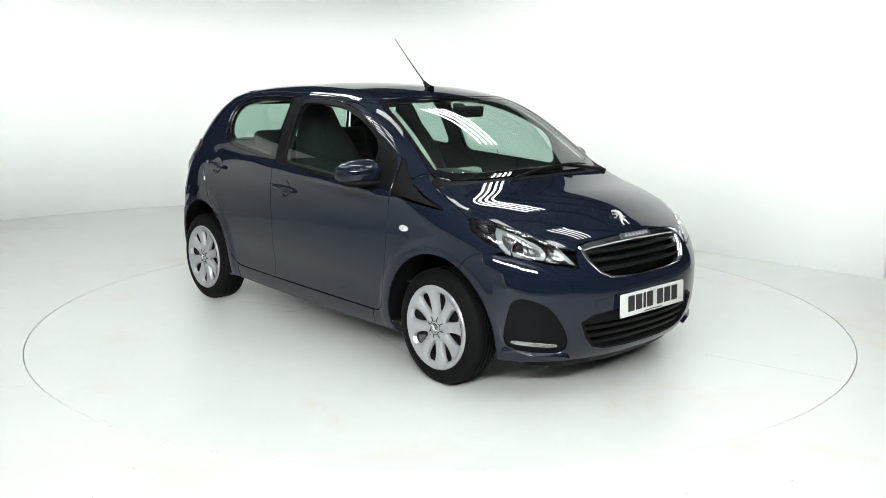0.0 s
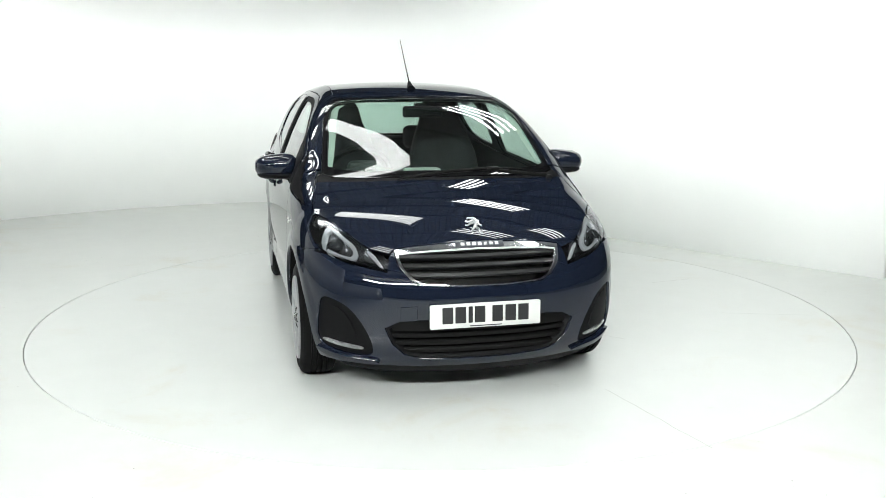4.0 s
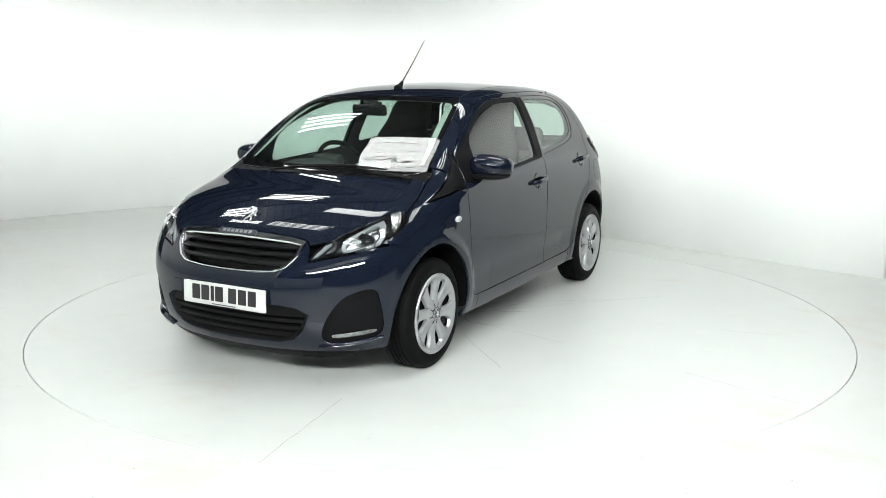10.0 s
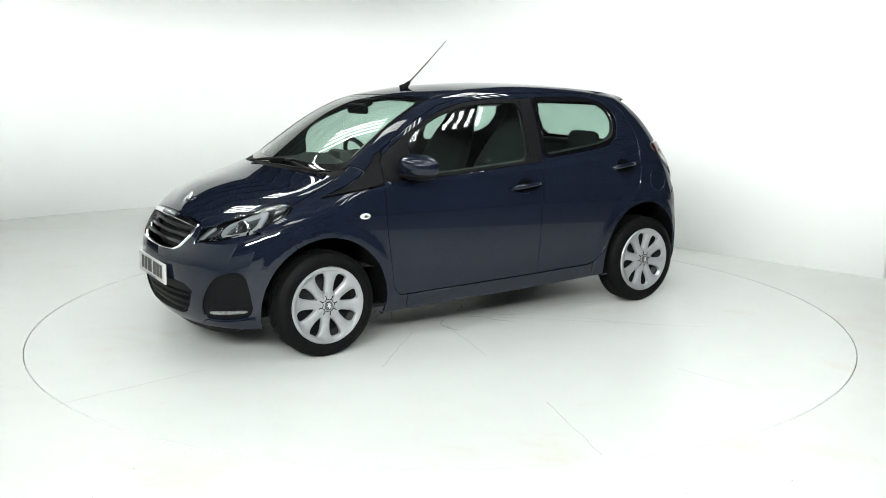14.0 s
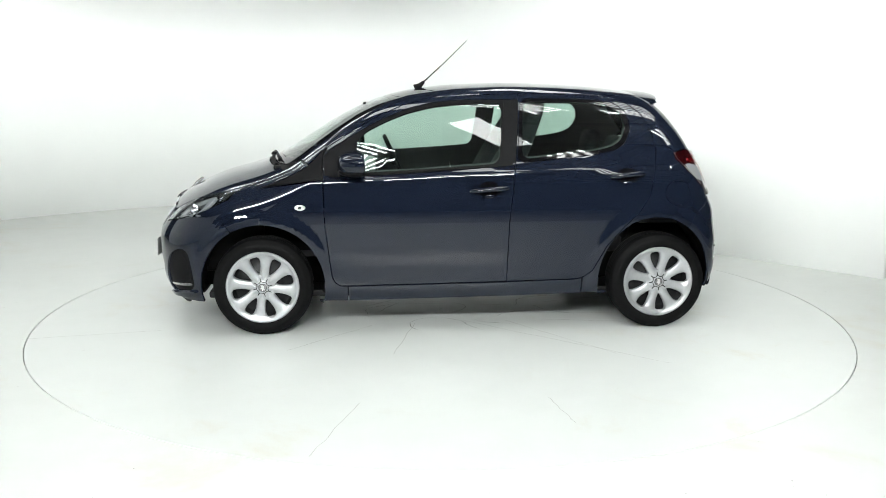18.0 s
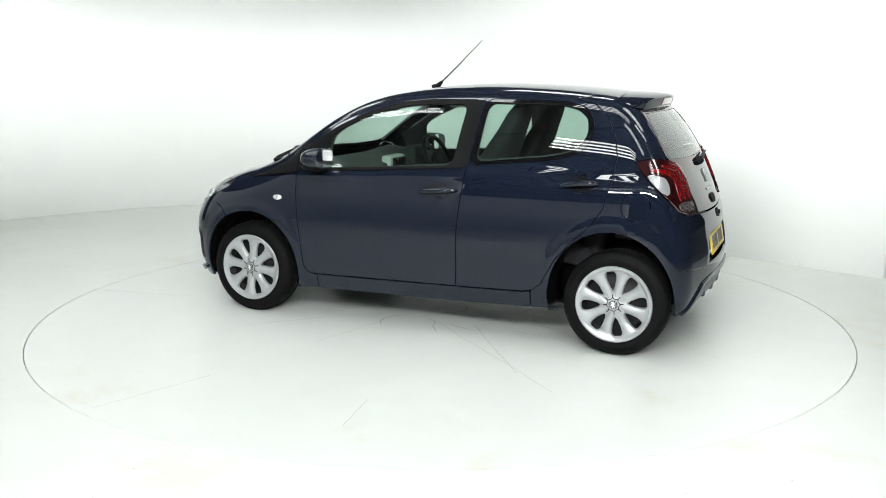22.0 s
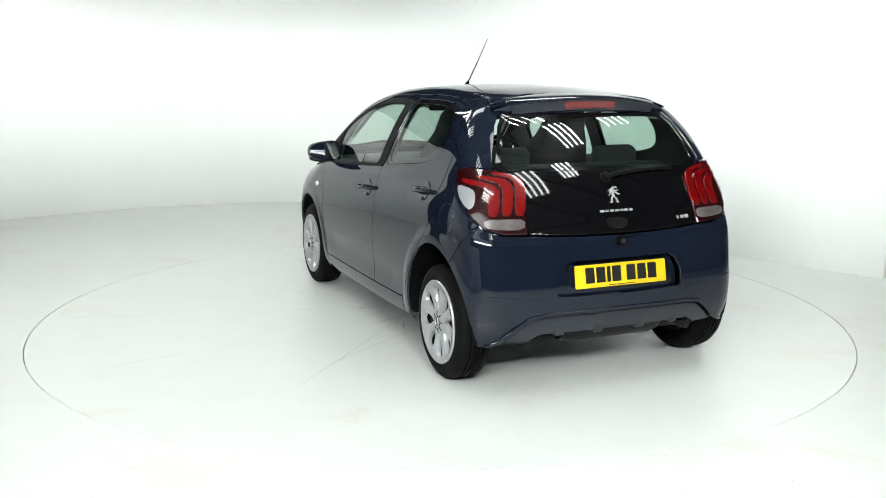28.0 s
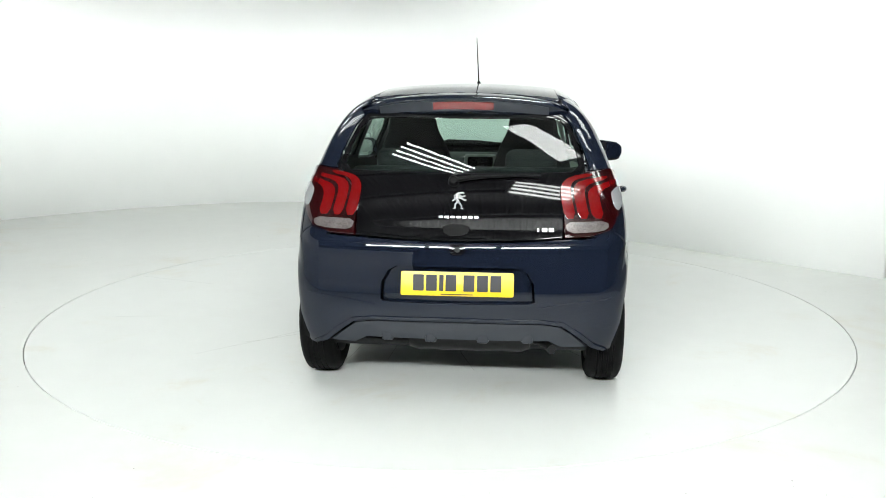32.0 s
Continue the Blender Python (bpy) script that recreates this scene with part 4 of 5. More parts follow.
def nose_details():
    # upper grille: backing, chrome surround, slats
    single("grille_backing", panel("nose", GRILLE, sink=0.075, depth=0, gap=-0.012), SEAL, FRONT_BUMPER, "black grille backing")
    inner = [(u * 0.95, 0.652 + (v - 0.652) * (0.78 if v > 0.652 else 0.90) - 0.003) for u, v in GRILLE]
    single("grille_surround", panel("nose", GRILLE, [inner], lift=0.006, depth=0.05, gap=0.001, edge=0.012), CHROME, FRONT_BUMPER, "chrome grille surround")
    for z in (0.692, 0.654, 0.616):
        w = loop_width(inner, z) + 0.6
        single("grille_slat", panel("nose", [(-w, z - 0.006), (w, z - 0.006), (w, z + 0.006), (-w, z + 0.006)], sink=0.010, depth=0.04, gap=0), SATIN_BLACK, FRONT_BUMPER, "black grille slat")
    # name plaque over the grille
    single("name_plaque", panel("nose", [(u, v + 0.733) for u, v in oblong(8.6, 0.0105, 0.006)], lift=0.012, depth=0.02, gap=0), SPOILER_GREY, FRONT_BUMPER, "dark name plaque")
    for i in range(7):
        u = (i - 3) * 2.05
        single("mark", panel("nose", [(u - 0.62, 0.7275), (u + 0.62, 0.7275), (u + 0.62, 0.7385), (u - 0.62, 0.7385)], lift=0.014, depth=0.004, gap=0), SILVER, FRONT_BUMPER, "silver mark")
    # lower intake
    single("intake_backing", panel("nose", INTAKE, sink=0.08, depth=0, gap=-0.012), SEAL, FRONT_BUMPER, "black intake backing")
    single("intake_rim", panel("nose", INTAKE, [[(u * 0.97, 0.319 + (v - 0.319) * 0.93) for u, v in INTAKE]], sink=0.004, depth=0.06, gap=0.001, edge=0.014), BLACK, FRONT_BUMPER, "black intake rim")
    for z, h in ((0.386, 0.026), (0.338, 0.008), (0.300, 0.008), (0.262, 0.008)):
        w = loop_width(INTAKE, z) - 0.4
        single("intake_slat", panel("nose", [(-w, z - h), (w, z - h), (w, z + h), (-w, z + h)], sink=0.018, depth=0.05, gap=0), SEAL, FRONT_BUMPER, "black intake slat")
    # square cover of the towing eye
    eye = [(-25.0, 0.411), (-20.4, 0.415), (-20.2, 0.480), (-24.8, 0.476)]
    single("eye_seam", panel("nose", [(u + (u + 22.6) * 0.035, v + (v - 0.446) * 0.05) for u, v in eye], lift=0.0006, depth=0.003, gap=0), SEAL, FRONT_BUMPER, "dark seam")
    single("eye_cover", panel("nose", eye, lift=0.0014, depth=0.003, gap=0), PAINT, FRONT_BUMPER, "square navy towing-eye cover")
    # black lip below the bumper
    lip = mirrored([(0, 0.176), (25, 0.180), (40, 0.190), (48, 0.188), (44, 0.162), (32, 0.136), (0, 0.128)])
    single("chin", panel("nose", lip, sink=0.008, depth=0.02), BLACK, FRONT_BUMPER, "black chin under the bumper")
    # lamp recesses in the bumper, with strips of small lamps
    both("corner_trim", panel("nose", rounded(FOG, 2), sink=0.016, depth=0.02, gap=-0.006), BLACK, [FRONT_BUMPER] * 2, "black corner trim")
    raised = [(37.6, 0.292), (39.2, 0.385), (42.4, 0.450), (48.0, 0.472), (49.6, 0.39), (49.9, 0.300)]
    both("corner_panel", panel("nose", rounded(raised, 1), sink=0.010, depth=0.01, gap=0), BLACK, [FRONT_BUMPER] * 2, "black raised panel")
    both("daytime_lamp", panel("nose", rounded([(36.6, 0.262), (36.4, 0.276), (43.4, 0.288), (49.9, 0.298), (50.2, 0.284), (43.4, 0.272)], 1), sink=0.006, depth=0.012, gap=0), LED_STRIP, [FRONT_BUMPER] * 2, "clear strip of daytime lamps")
    wedge = [(31.5, 0.206), (34.2, 0.223), (43.5, 0.236), (51.6, 0.258), (53.0, 0.250), (50, 0.224), (42, 0.209), (34, 0.201)]
    both("bumper_lip", panel("nose", rounded(wedge, 1), lift=0.016, depth=0.03, gap=0, edge=0.012), PAINT, [FRONT_BUMPER] * 2, "navy lip under the lamp recess")
    # badge on the bonnet
    badge(1.652, 0.802, 0.105, 1, HOOD)


def badge(x, z, h, way, parent):
    """A plain chrome emblem."""
    p, n = on_body("top", x, 0.0, 0.003) if way > 0 else on_body("back", 0.0, z, 0.003)
    if way > 0:
        n = (n + Vector((0.3, 0, 0))).normalized()
    strokes = (((-0.02, 0.40), (0.10, 0.30), (0.14, 0.10), (0.06, -0.08), (-0.04, -0.18)), ((-0.04, -0.18), (-0.16, -0.34), (-0.12, -0.46), (-0.24, -0.48)), ((0.06, -0.08), (0.20, -0.24), (0.20, -0.46), (0.32, -0.47)), ((0.08, 0.16), (-0.14, 0.10), (-0.30, 0.00), (-0.40, 0.02)), ((0.02, 0.26), (-0.18, 0.20), (-0.34, 0.24)), ((-0.02, 0.40), (-0.20, 0.42), (-0.26, 0.36)), ((0.10, 0.30), (0.26, 0.26), (0.22, 0.06), (0.36, -0.06)))
    bm, m = bmesh.new(), frame_at(p, n)
    for k, line in enumerate(strokes):
        tube([m @ Vector((u * h * way, v * h, 0.003)) for u, v in line], [h * (0.085 if k == 0 else 0.060)] + [h * (0.095 if k == 0 else 0.050)] * (len(line) - 2) + [h * 0.036], 8, bm)
    part("badge", bm, SILVER, parent, "silver emblem")


def number_plate(face, p, n, parent, label):
    m = frame_at(p, n)
    pl = part("number_plate", plate(oblong(0.260, 0.0555, 0.008), 0.006, m, None, 0.001), face, parent, label)
    for x in (-0.178, -0.118, -0.072, -0.028, 0.055, 0.117, 0.178):
        w = 0.010 if abs(x + 0.072) < 0.001 else 0.025
        part("mark", plate(oblong(w, 0.0375, 0.003, 2), 0.0012, m @ Matrix.Translation((x, 0.004, 0.006))), INK, parent, "plain black bar")
    part("mark", plate(oblong(0.075, 0.0022, 0.001, 2), 0.001, m @ Matrix.Translation((0, -0.048, 0.006))), INK, parent, "thin dark bar")


def headlamps():
    hl = both("headlamp", panel("nose", HEADLAMP, sink=0.055, depth=0.0, gap=-0.004), LAMP_GREY, [CAR, CAR], "headlamp with a black bezel and a chrome projector")
    both("lens", panel("nose", HEADLAMP, lift=0.001, depth=0.012, gap=0.003), LENS, hl, "clear lens")
    both("bezel", panel("nose", [(u + (47.5 - u) * 0.02, v) for u, v in HEADLAMP], [[(47.5 + (u - 47.5) * 0.90, 0.738 + (v - 0.738) * 0.84) for u, v in HEADLAMP]], sink=0.010, depth=0.05, gap=0.004, edge=0.012), GLOSS_BLACK, hl, "black bezel")
    # pale frame round the projector, with a silver bowl inside it
    outer = [(57.2, 0.803), (53.6, 0.704), (49.5, 0.686), (41.5, 0.664), (39.9, 0.676), (40.2, 0.702), (42.4, 0.731), (46.0, 0.752), (50.0, 0.775), (53.5, 0.790)]
    hole = [(54.6, 0.783), (52.2, 0.714), (49.0, 0.700), (42.4, 0.679), (41.4, 0.688), (41.8, 0.703), (43.5, 0.724), (47.0, 0.746), (51.0, 0.769)]
    both("light_guide", panel("nose", rounded(outer, 1), [rounded(hole, 1)], sink=0.020, depth=0.02, gap=0.001, edge=0.010), PALE_GUIDE, hl, "pale hooked light guide")
    both("reflector", panel("nose", rounded(hole, 1), sink=0.040, depth=0.01, gap=-0.004), DARK_CHROME, hl, "dark chrome reflector bowl")
    both("indicator_bowl", panel("nose", rounded([(32.8, 0.655), (35.8, 0.700), (38.8, 0.722), (38.6, 0.680), (36.5, 0.660)], 1), sink=0.030, depth=0.01, gap=0), DARK_CHROME, hl, "dark chrome indicator bowl")
    both("guide_strip", panel("nose", rounded([(30.6, 0.640), (34.4, 0.692), (37.0, 0.712), (37.2, 0.704), (35.2, 0.684), (32.0, 0.645)], 1), sink=0.010, depth=0.01, gap=0), PALE_GUIDE, hl, "pale guide strip")
    both("side_marker", panel("nose", rounded([(58.5, 0.775), (59.5, 0.806), (63.2, 0.826), (62.6, 0.800)], 1), sink=0.022, depth=0.008, gap=0), DARK_CHROME, hl, "dark side marker")
    for s, parent in ((1, hl[0]), (-1, hl[1])):
        p, n = on_body("nose", 48.4 * s, 0.734, -0.044)
        n = Vector((0.93, 0.30 * s, 0.12))
        m = frame_at(p, n)
        bm = lathe([(0.036, 0.0), (0.046, 0.006), (0.048, 0.022), (0.045, 0.028), (0.041, 0.020), (0.036, 0.002)], 40, "z", closed=True)
        bmesh.ops.transform(bm, matrix=m, verts=bm.verts)
        part("projector_ring", bm, CHROME, parent, "chrome projector ring")
        bm = lathe([(0.0, 0.022), (0.012, 0.020), (0.024, 0.013), (0.031, 0.003), (0.036, -0.004)], 32, "z")
        bmesh.ops.transform(bm, matrix=m, verts=bm.verts)
        part("projector", bm, GLOSS_BLACK, parent, "dark projector lens")


def tail_lamps():
    tl = both("tail_lamp", panel("stern", TAILLAMP, lift=0.010, depth=0.03, gap=0.003), DARK_RED, [CAR, CAR], "red tail lamp with three claw-shaped bands")
    for band in ([(34.9, 0.85), (35.2, 0.95), (36.3, 1.003), (39.5, 1.034), (46.0, 1.050), (46.0, 1.037), (41.0, 1.022), (39.0, 0.998), (38.2, 0.95), (37.9, 0.85)], [(38.7, 0.85), (39.0, 0.95), (39.9, 0.993), (42.0, 1.016), (50.0, 1.037), (50.0, 1.023), (44.5, 1.004), (42.5, 0.98), (41.8, 0.94), (41.5, 0.85)], [(42.3, 0.85), (42.6, 0.94), (43.5, 0.975), (46.0, 0.998), (54.0, 1.021), (54.2, 0.999), (48.0, 0.984), (46.2, 0.96), (45.4, 0.93), (45.1, 0.85)]):
        both("red_band", panel("stern", rounded(band, 1), lift=0.013, depth=0.01, gap=0, edge=0.012), RED, tl, "bright red claw band")
    both("reversing_lens", panel("stern", rounded([(34.8, 0.786), (34.7, 0.834), (40.0, 0.836), (45.8, 0.838), (45.4, 0.800), (41.0, 0.788)], 1), lift=0.013, depth=0.01, gap=0), CLEAR_LAMP, tl, "clear reversing lens")
    both("side_lens", panel("stern", rounded([(50.4, 0.878), (48.8, 0.893), (48.9, 0.945), (50.0, 0.972), (55.4, 0.990), (54.6, 0.950)], 1), lift=0.0118, depth=0.01, gap=0), PALE_GUIDE, tl, "pale clear side lens")


def tail_details():
    p = Vector((-1.588, 0, 0.5545))
    single("plate_recess", panel("stern", RECESS, sink=0.034, depth=0.0, gap=-0.006), PAINT, REAR_BUMPER, "recess for the plate")
    n = Vector((-1.0, 0, 0.20))
    number_plate(PLATE_YELLOW, p + n.normalized() * 0.004, n, REAR_BUMPER, "yellow rear number plate")
    # emblem and marks on the glass
    badge(0, 0.930, 0.085, -1, GATE)
    for i in range(7):
        q, k = on_body("back", 0.084 - i * 0.0272 - 0.003, 0.856, 0.002)
        part("mark", plate(oblong(0.0105, 0.0058, 0.002, 2), 0.003, frame_at(q, k)), SILVER, GATE, "silver mark")
    for y in (-0.365, -0.395, -0.425):
        q, k = on_body("back", y, 0.803, 0.002)
        part("mark", plate(oblong(0.0120 if y < -0.37 else 0.005, 0.0088, 0.003, 3), 0.003, frame_at(q, k)), SILVER, GATE, "silver mark")
    q, k = on_body("back", 0.01, 0.800, 0.002)
    part("release_pad", plate(rounded([(-0.065, 0.026), (0.065, 0.026), (0.052, -0.028), (-0.052, -0.028)], 1), 0.006, frame_at(q, k)), BLACK, GATE, "black release pad")
    # lock button
    q, k = on_body("stern", 0.0, 0.716, 0.0)
    part("lock_surround", plate(oblong(0.036, 0.026, 0.02), 0.008, frame_at(q, k), None, 0.003), GLOSS_BLACK, REAR_BUMPER, "gloss black lock surround")
    part("lock", lathe([(0.0, 0.012), (0.012, 0.011), (0.014, 0.0)], 20, "x", (q.x - 0.014, q.y, q.z + 0.002)), LAMP_GREY, REAR_BUMPER, "dark round lens")
    # rear wiper
    pts = [on_body("back", y, z, 0.022)[0] for y, z in ((0.030, 1.012), (-0.05, 1.024), (-0.15, 1.032), (-0.27, 1.036), (-0.37, 1.034))]
    bm = tube(pts, [0.013, 0.012, 0.009, 0.007, 0.005], 8)
    q, k = on_body("back", 0.028, 1.012, 0.0)
    part("rear_wiper", bm, BLACK, GATE, "black rear wiper")
    bm = lathe([(0.0, 0.036), (0.018, 0.032), (0.026, 0.015), (0.026, 0.0)], 20, "z")
    bmesh.ops.transform(bm, matrix=frame_at(q, k), verts=bm.verts)
    part("wiper_hub", bm, BLACK, GATE, "black wiper hub")
    # spoiler over the glass
    ns = 41
    secs = []
    for i in range(ns):
        t = -1 + 2 * i / (ns - 1)
        y = 0.505 * t
        drop = 0.045 * t * t + 0.02 * abs(t) ** 8
        tip = -1.276 + 0.070 * t * t + 0.03 * abs(t) ** 8
        secs.append([(-1.055, y, 1.4115 - drop), (-1.12, y, 1.4105 - drop), (-1.20, y, 1.404 - drop), (tip + 0.012, y, 1.396 - drop), (tip, y, 1.390 - drop), (tip + 0.003, y, 1.382 - drop), (tip + 0.020, y, 1.330 - drop * 0.7), (tip + 0.026, y, 1.320 - drop * 0.7), (tip + 0.085, y, 1.312 - drop * 0.7), (-1.09, y, 1.34 - drop)])
    k = len(secs[0])
    vs = [p for s in secs for p in s]
    fs = [(i * k + j, i * k + (j + 1) % k, (i + 1) * k + (j + 1) % k, (i + 1) * k + j) for i in range(ns - 1) for j in range(k)]
    fs += [tuple(range(k))[::-1], tuple((ns - 1) * k + j for j in range(k))]
    bm = bmesh.new()
    bv = [bm.verts.new(p) for p in vs]
    for f in fs:
        bm.faces.new([bv[j] for j in f])
    sp = part("spoiler", bm, PAINT, CAR, "navy roof spoiler")
    # the grey facing panel and the high brake lamp in it
    def face(y0, y1, lo, hi, name, mat, parent, label, out):
        rows = []
        for i in range(21):
            y = y0 + (y1 - y0) * i / 20
            t = y / 0.505
            drop = 0.045 * t * t + 0.02 * abs(t) ** 8
            tip = -1.276 + 0.070 * t * t + 0.03 * abs(t) ** 8
            a = Vector((tip + 0.003, y, 1.382 - drop))
            b = Vector((tip + 0.020, y, 1.330 - drop * 0.7))
            o = Vector((-0.94, 0, -0.33)) * out
            rows += [a.lerp(b, lo) + o, a.lerp(b, hi) + o, a.lerp(b, hi), a.lerp(b, lo)]
        f = [(4 * i + j, 4 * i + (j + 1) % 4, 4 * i + 4 + (j + 1) % 4, 4 * i + 4 + j) for i in range(20) for j in range(4)] + [(3, 2, 1, 0), (80, 81, 82, 83)]
        b = bmesh.new()
        bv = [b.verts.new(p) for p in rows]
        for g in f:
            b.faces.new([bv[j] for j in g])
        return part(name, b, mat, parent, label)

    face(-0.41, 0.41, 0.04, 0.96, "facing", SPOILER_GREY, sp, "dark grey spoiler facing", 0.003)
    face(-0.145, 0.145, 0.12, 0.80, "brake_lamp", RED, sp, "red high-level brake lamp", 0.008)
    # ridges under the bumper
    for y in (-0.33, -0.12, 0.12, 0.33):
        q, k = on_body("stern", math.degrees(math.atan2(y, 0.8)), 0.32, -0.03)
        part("ridge", box((0.05, 0.055, 0.075), (q.x + 0.008, q.y, 0.312), 0.012), SPOILER_GREY, REAR_BUMPER, "valance ridge")


def side_details():
    for s, door, rear, wing in ((1, FRONT_DOORS[0], REAR_DOORS[0], WINGS[0]), (-1, FRONT_DOORS[1], REAR_DOORS[1], WINGS[1])):
        view = "side" if s > 0 else "right"
        for parent, x0, x1, z0, z1 in ((door, -0.250, -0.032, 0.857, 0.839), (rear, -1.060, -0.862, 0.930, 0.913)):
            xm, zm = (x0 + x1) / 2, (z0 + z1) / 2
            # the hollow's shade is a flat black disc on the door
            q, k = on_body(view, xm, zm, 0.0012)
            part("cup_shade", plate(ellipse(0.062, 0.050), 0.0012, frame_at(q, k)), GLOSS_BLACK, parent, "flat black disc for the shade in the handle cup")
            pts = []
            for i in range(9):
                t = i / 8
                q, k = on_body(view, x0 + (x1 - x0) * t, z0 + (z1 - z0) * t, 0.010 + 0.024 * math.sin(math.pi * min(max(t, 0.0), 1.0)) ** 0.5)
                pts.append(q)
            bm = tube(pts, [0.010, 0.0145, 0.015, 0.0145, 0.014, 0.0145, 0.015, 0.0145, 0.010], 10)
            part("handle", bm, PAINT, parent, "navy pull handle")
            q, k = on_body(view, xm - 0.002, zm - 0.038, 0.004)
            part("handle_lip", plate(ellipse(0.026, 0.009), 0.003, frame_at(q, k), None, 0.001), PAINT, parent, "lower edge of the handle cup")
        # repeater
        q, k = on_body(view, 0.945, 0.752, 0.0)
        part("side_repeater", plate(ellipse(0.031, 0.016), 0.007, frame_at(q, k), None, 0.003), PLATE_WHITE, wing, "clear oval side repeater")
        part("repeater_bulb", plate(ellipse(0.010, 0.008), 0.003, frame_at(q + k * 0.007, k)), REFLECTOR, wing, "silver bulb holder")
        # door mirror
        bm = bmesh.new()
        bmesh.ops.create_uvsphere(bm, u_segments=32, v_segments=20, radius=1)
        for v in bm.verts:
            x, y, z = v.co
            y, z = math.copysign(abs(y) ** 0.62, y), math.copysign(abs(z) ** 0.68, z)
            x = max(x, -0.32)
            taper = 1 - 0.22 * (y + 1) / 2
            v.co = (0.636 + 0.104 * x - 0.030 * (y + 1) / 2, s * (0.840 + 0.114 * y), 1.006 + 0.070 * z * taper - 0.004 * y)
        mir = part("door_mirror", bm, PAINT, CAR, "navy door mirror on a black foot")
        bm = bmesh.new()
        bmesh.ops.create_uvsphere(bm, u_segments=28, v_segments=14, radius=1)
        for v in bm.verts:
            x, y, z = v.co
            y = math.copysign(abs(y) ** 0.72, y)
            v.co = (0.632 + 0.102 * max(x, -0.3) - 0.02 * (y + 1) / 2, s * (0.834 + 0.108 * y), 0.958 + 0.026 * z)
        part("lower_shell", bm, BLACK, mir, "black lower shell")
        part("foot", tube([(0.66, s * 0.73, 0.945), (0.655, s * 0.77, 0.952), (0.645, s * 0.82, 0.962)], [0.034, 0.026, 0.024], 12), BLACK, mir, "black mirror foot")
        m = frame_at(Vector((0.588, s * 0.842, 1.006)), Vector((-1, s * 0.10, 0)))
        part("mirror_glass", plate(oblong(0.094, 0.054, 0.034), 0.002, m), MIRROR, mir, "mirror glass")
        # belt strips along the window sills
        both_strip = panel("side", [(0.60, 0.932), (0.60, 0.944), (0.33, 0.960), (-0.28, 0.996), (-0.285, 0.984), (0.33, 0.946)], lift=0.006, depth=0.008, gap=0)
        v, f, n = both_strip
        k3 = np.array([1, s, 1])
        mesh_ob("belt_strip", v * k3, f if s > 0 else [g[::-1] for g in f], SEAL, door, "black belt strip", True, n * k3)
        bp = panel("side", [(-0.250, 1.352), (-0.335, 1.356), (-0.300, 0.998), (-0.208, 0.992)], lift=0.004, depth=0.008, gap=0)
        v, f, n = bp
        mesh_ob("pillar_trim", v * k3, f if s > 0 else [g[::-1] for g in f], BLACK, door, "black pillar trim", True, n * k3)


def top_details():
    p, n = on_body("top", 0.215, 0.0, 0.0)
    base = tube([p + Vector((0.03, 0, -0.004)), p + Vector((0.0, 0, 0.012)), p + Vector((-0.028, 0, 0.040))], [0.026, 0.018, 0.009], 14)
    ant = part("aerial", base, BLACK, CAR, "black aerial base")
    part("mast", tube([p + Vector((-0.020, 0, 0.032)), Vector((0.06, 0, 1.572)), Vector((-0.089, 0, 1.716))], [0.0042, 0.0030, 0.0017], 8), SEAL, ant, "thin black aerial mast")
    # the single windscreen wiper
    def over(x, y, lift):
        return on_body("top", x, y, lift)[0]

    blade = [over(1.166, -0.270, 0.010), over(1.152, -0.12, 0.016), over(1.136, 0.03, 0.020), over(1.116, 0.18, 0.022), over(1.092, 0.33, 0.020), over(1.066, 0.44, 0.014)]
    wip = part("windscreen_wiper", tube(blade, [0.005, 0.008, 0.010, 0.010, 0.008, 0.004], 8), SEAL, CAR, "black windscreen wiper at rest")
    part("wiper_arm", tube([over(1.088, 0.560, 0.012), over(1.115, 0.43, 0.017), over(1.122, 0.30, 0.024), over(1.118, 0.18, 0.025)], [0.014, 0.011, 0.010, 0.008], 8), SEAL, wip, "black wiper arm")
    part("wiper_joint", box((0.035, 0.075, 0.018), tuple(over(1.118, 0.245, 0.030)), 0.007), SEAL, wip, "black wiper joint")
    part("pivot_cover", box((0.045, 0.045, 0.026), tuple(over(1.086, 0.575, 0.001)), 0.01), SEAL, wip, "black pivot cover")


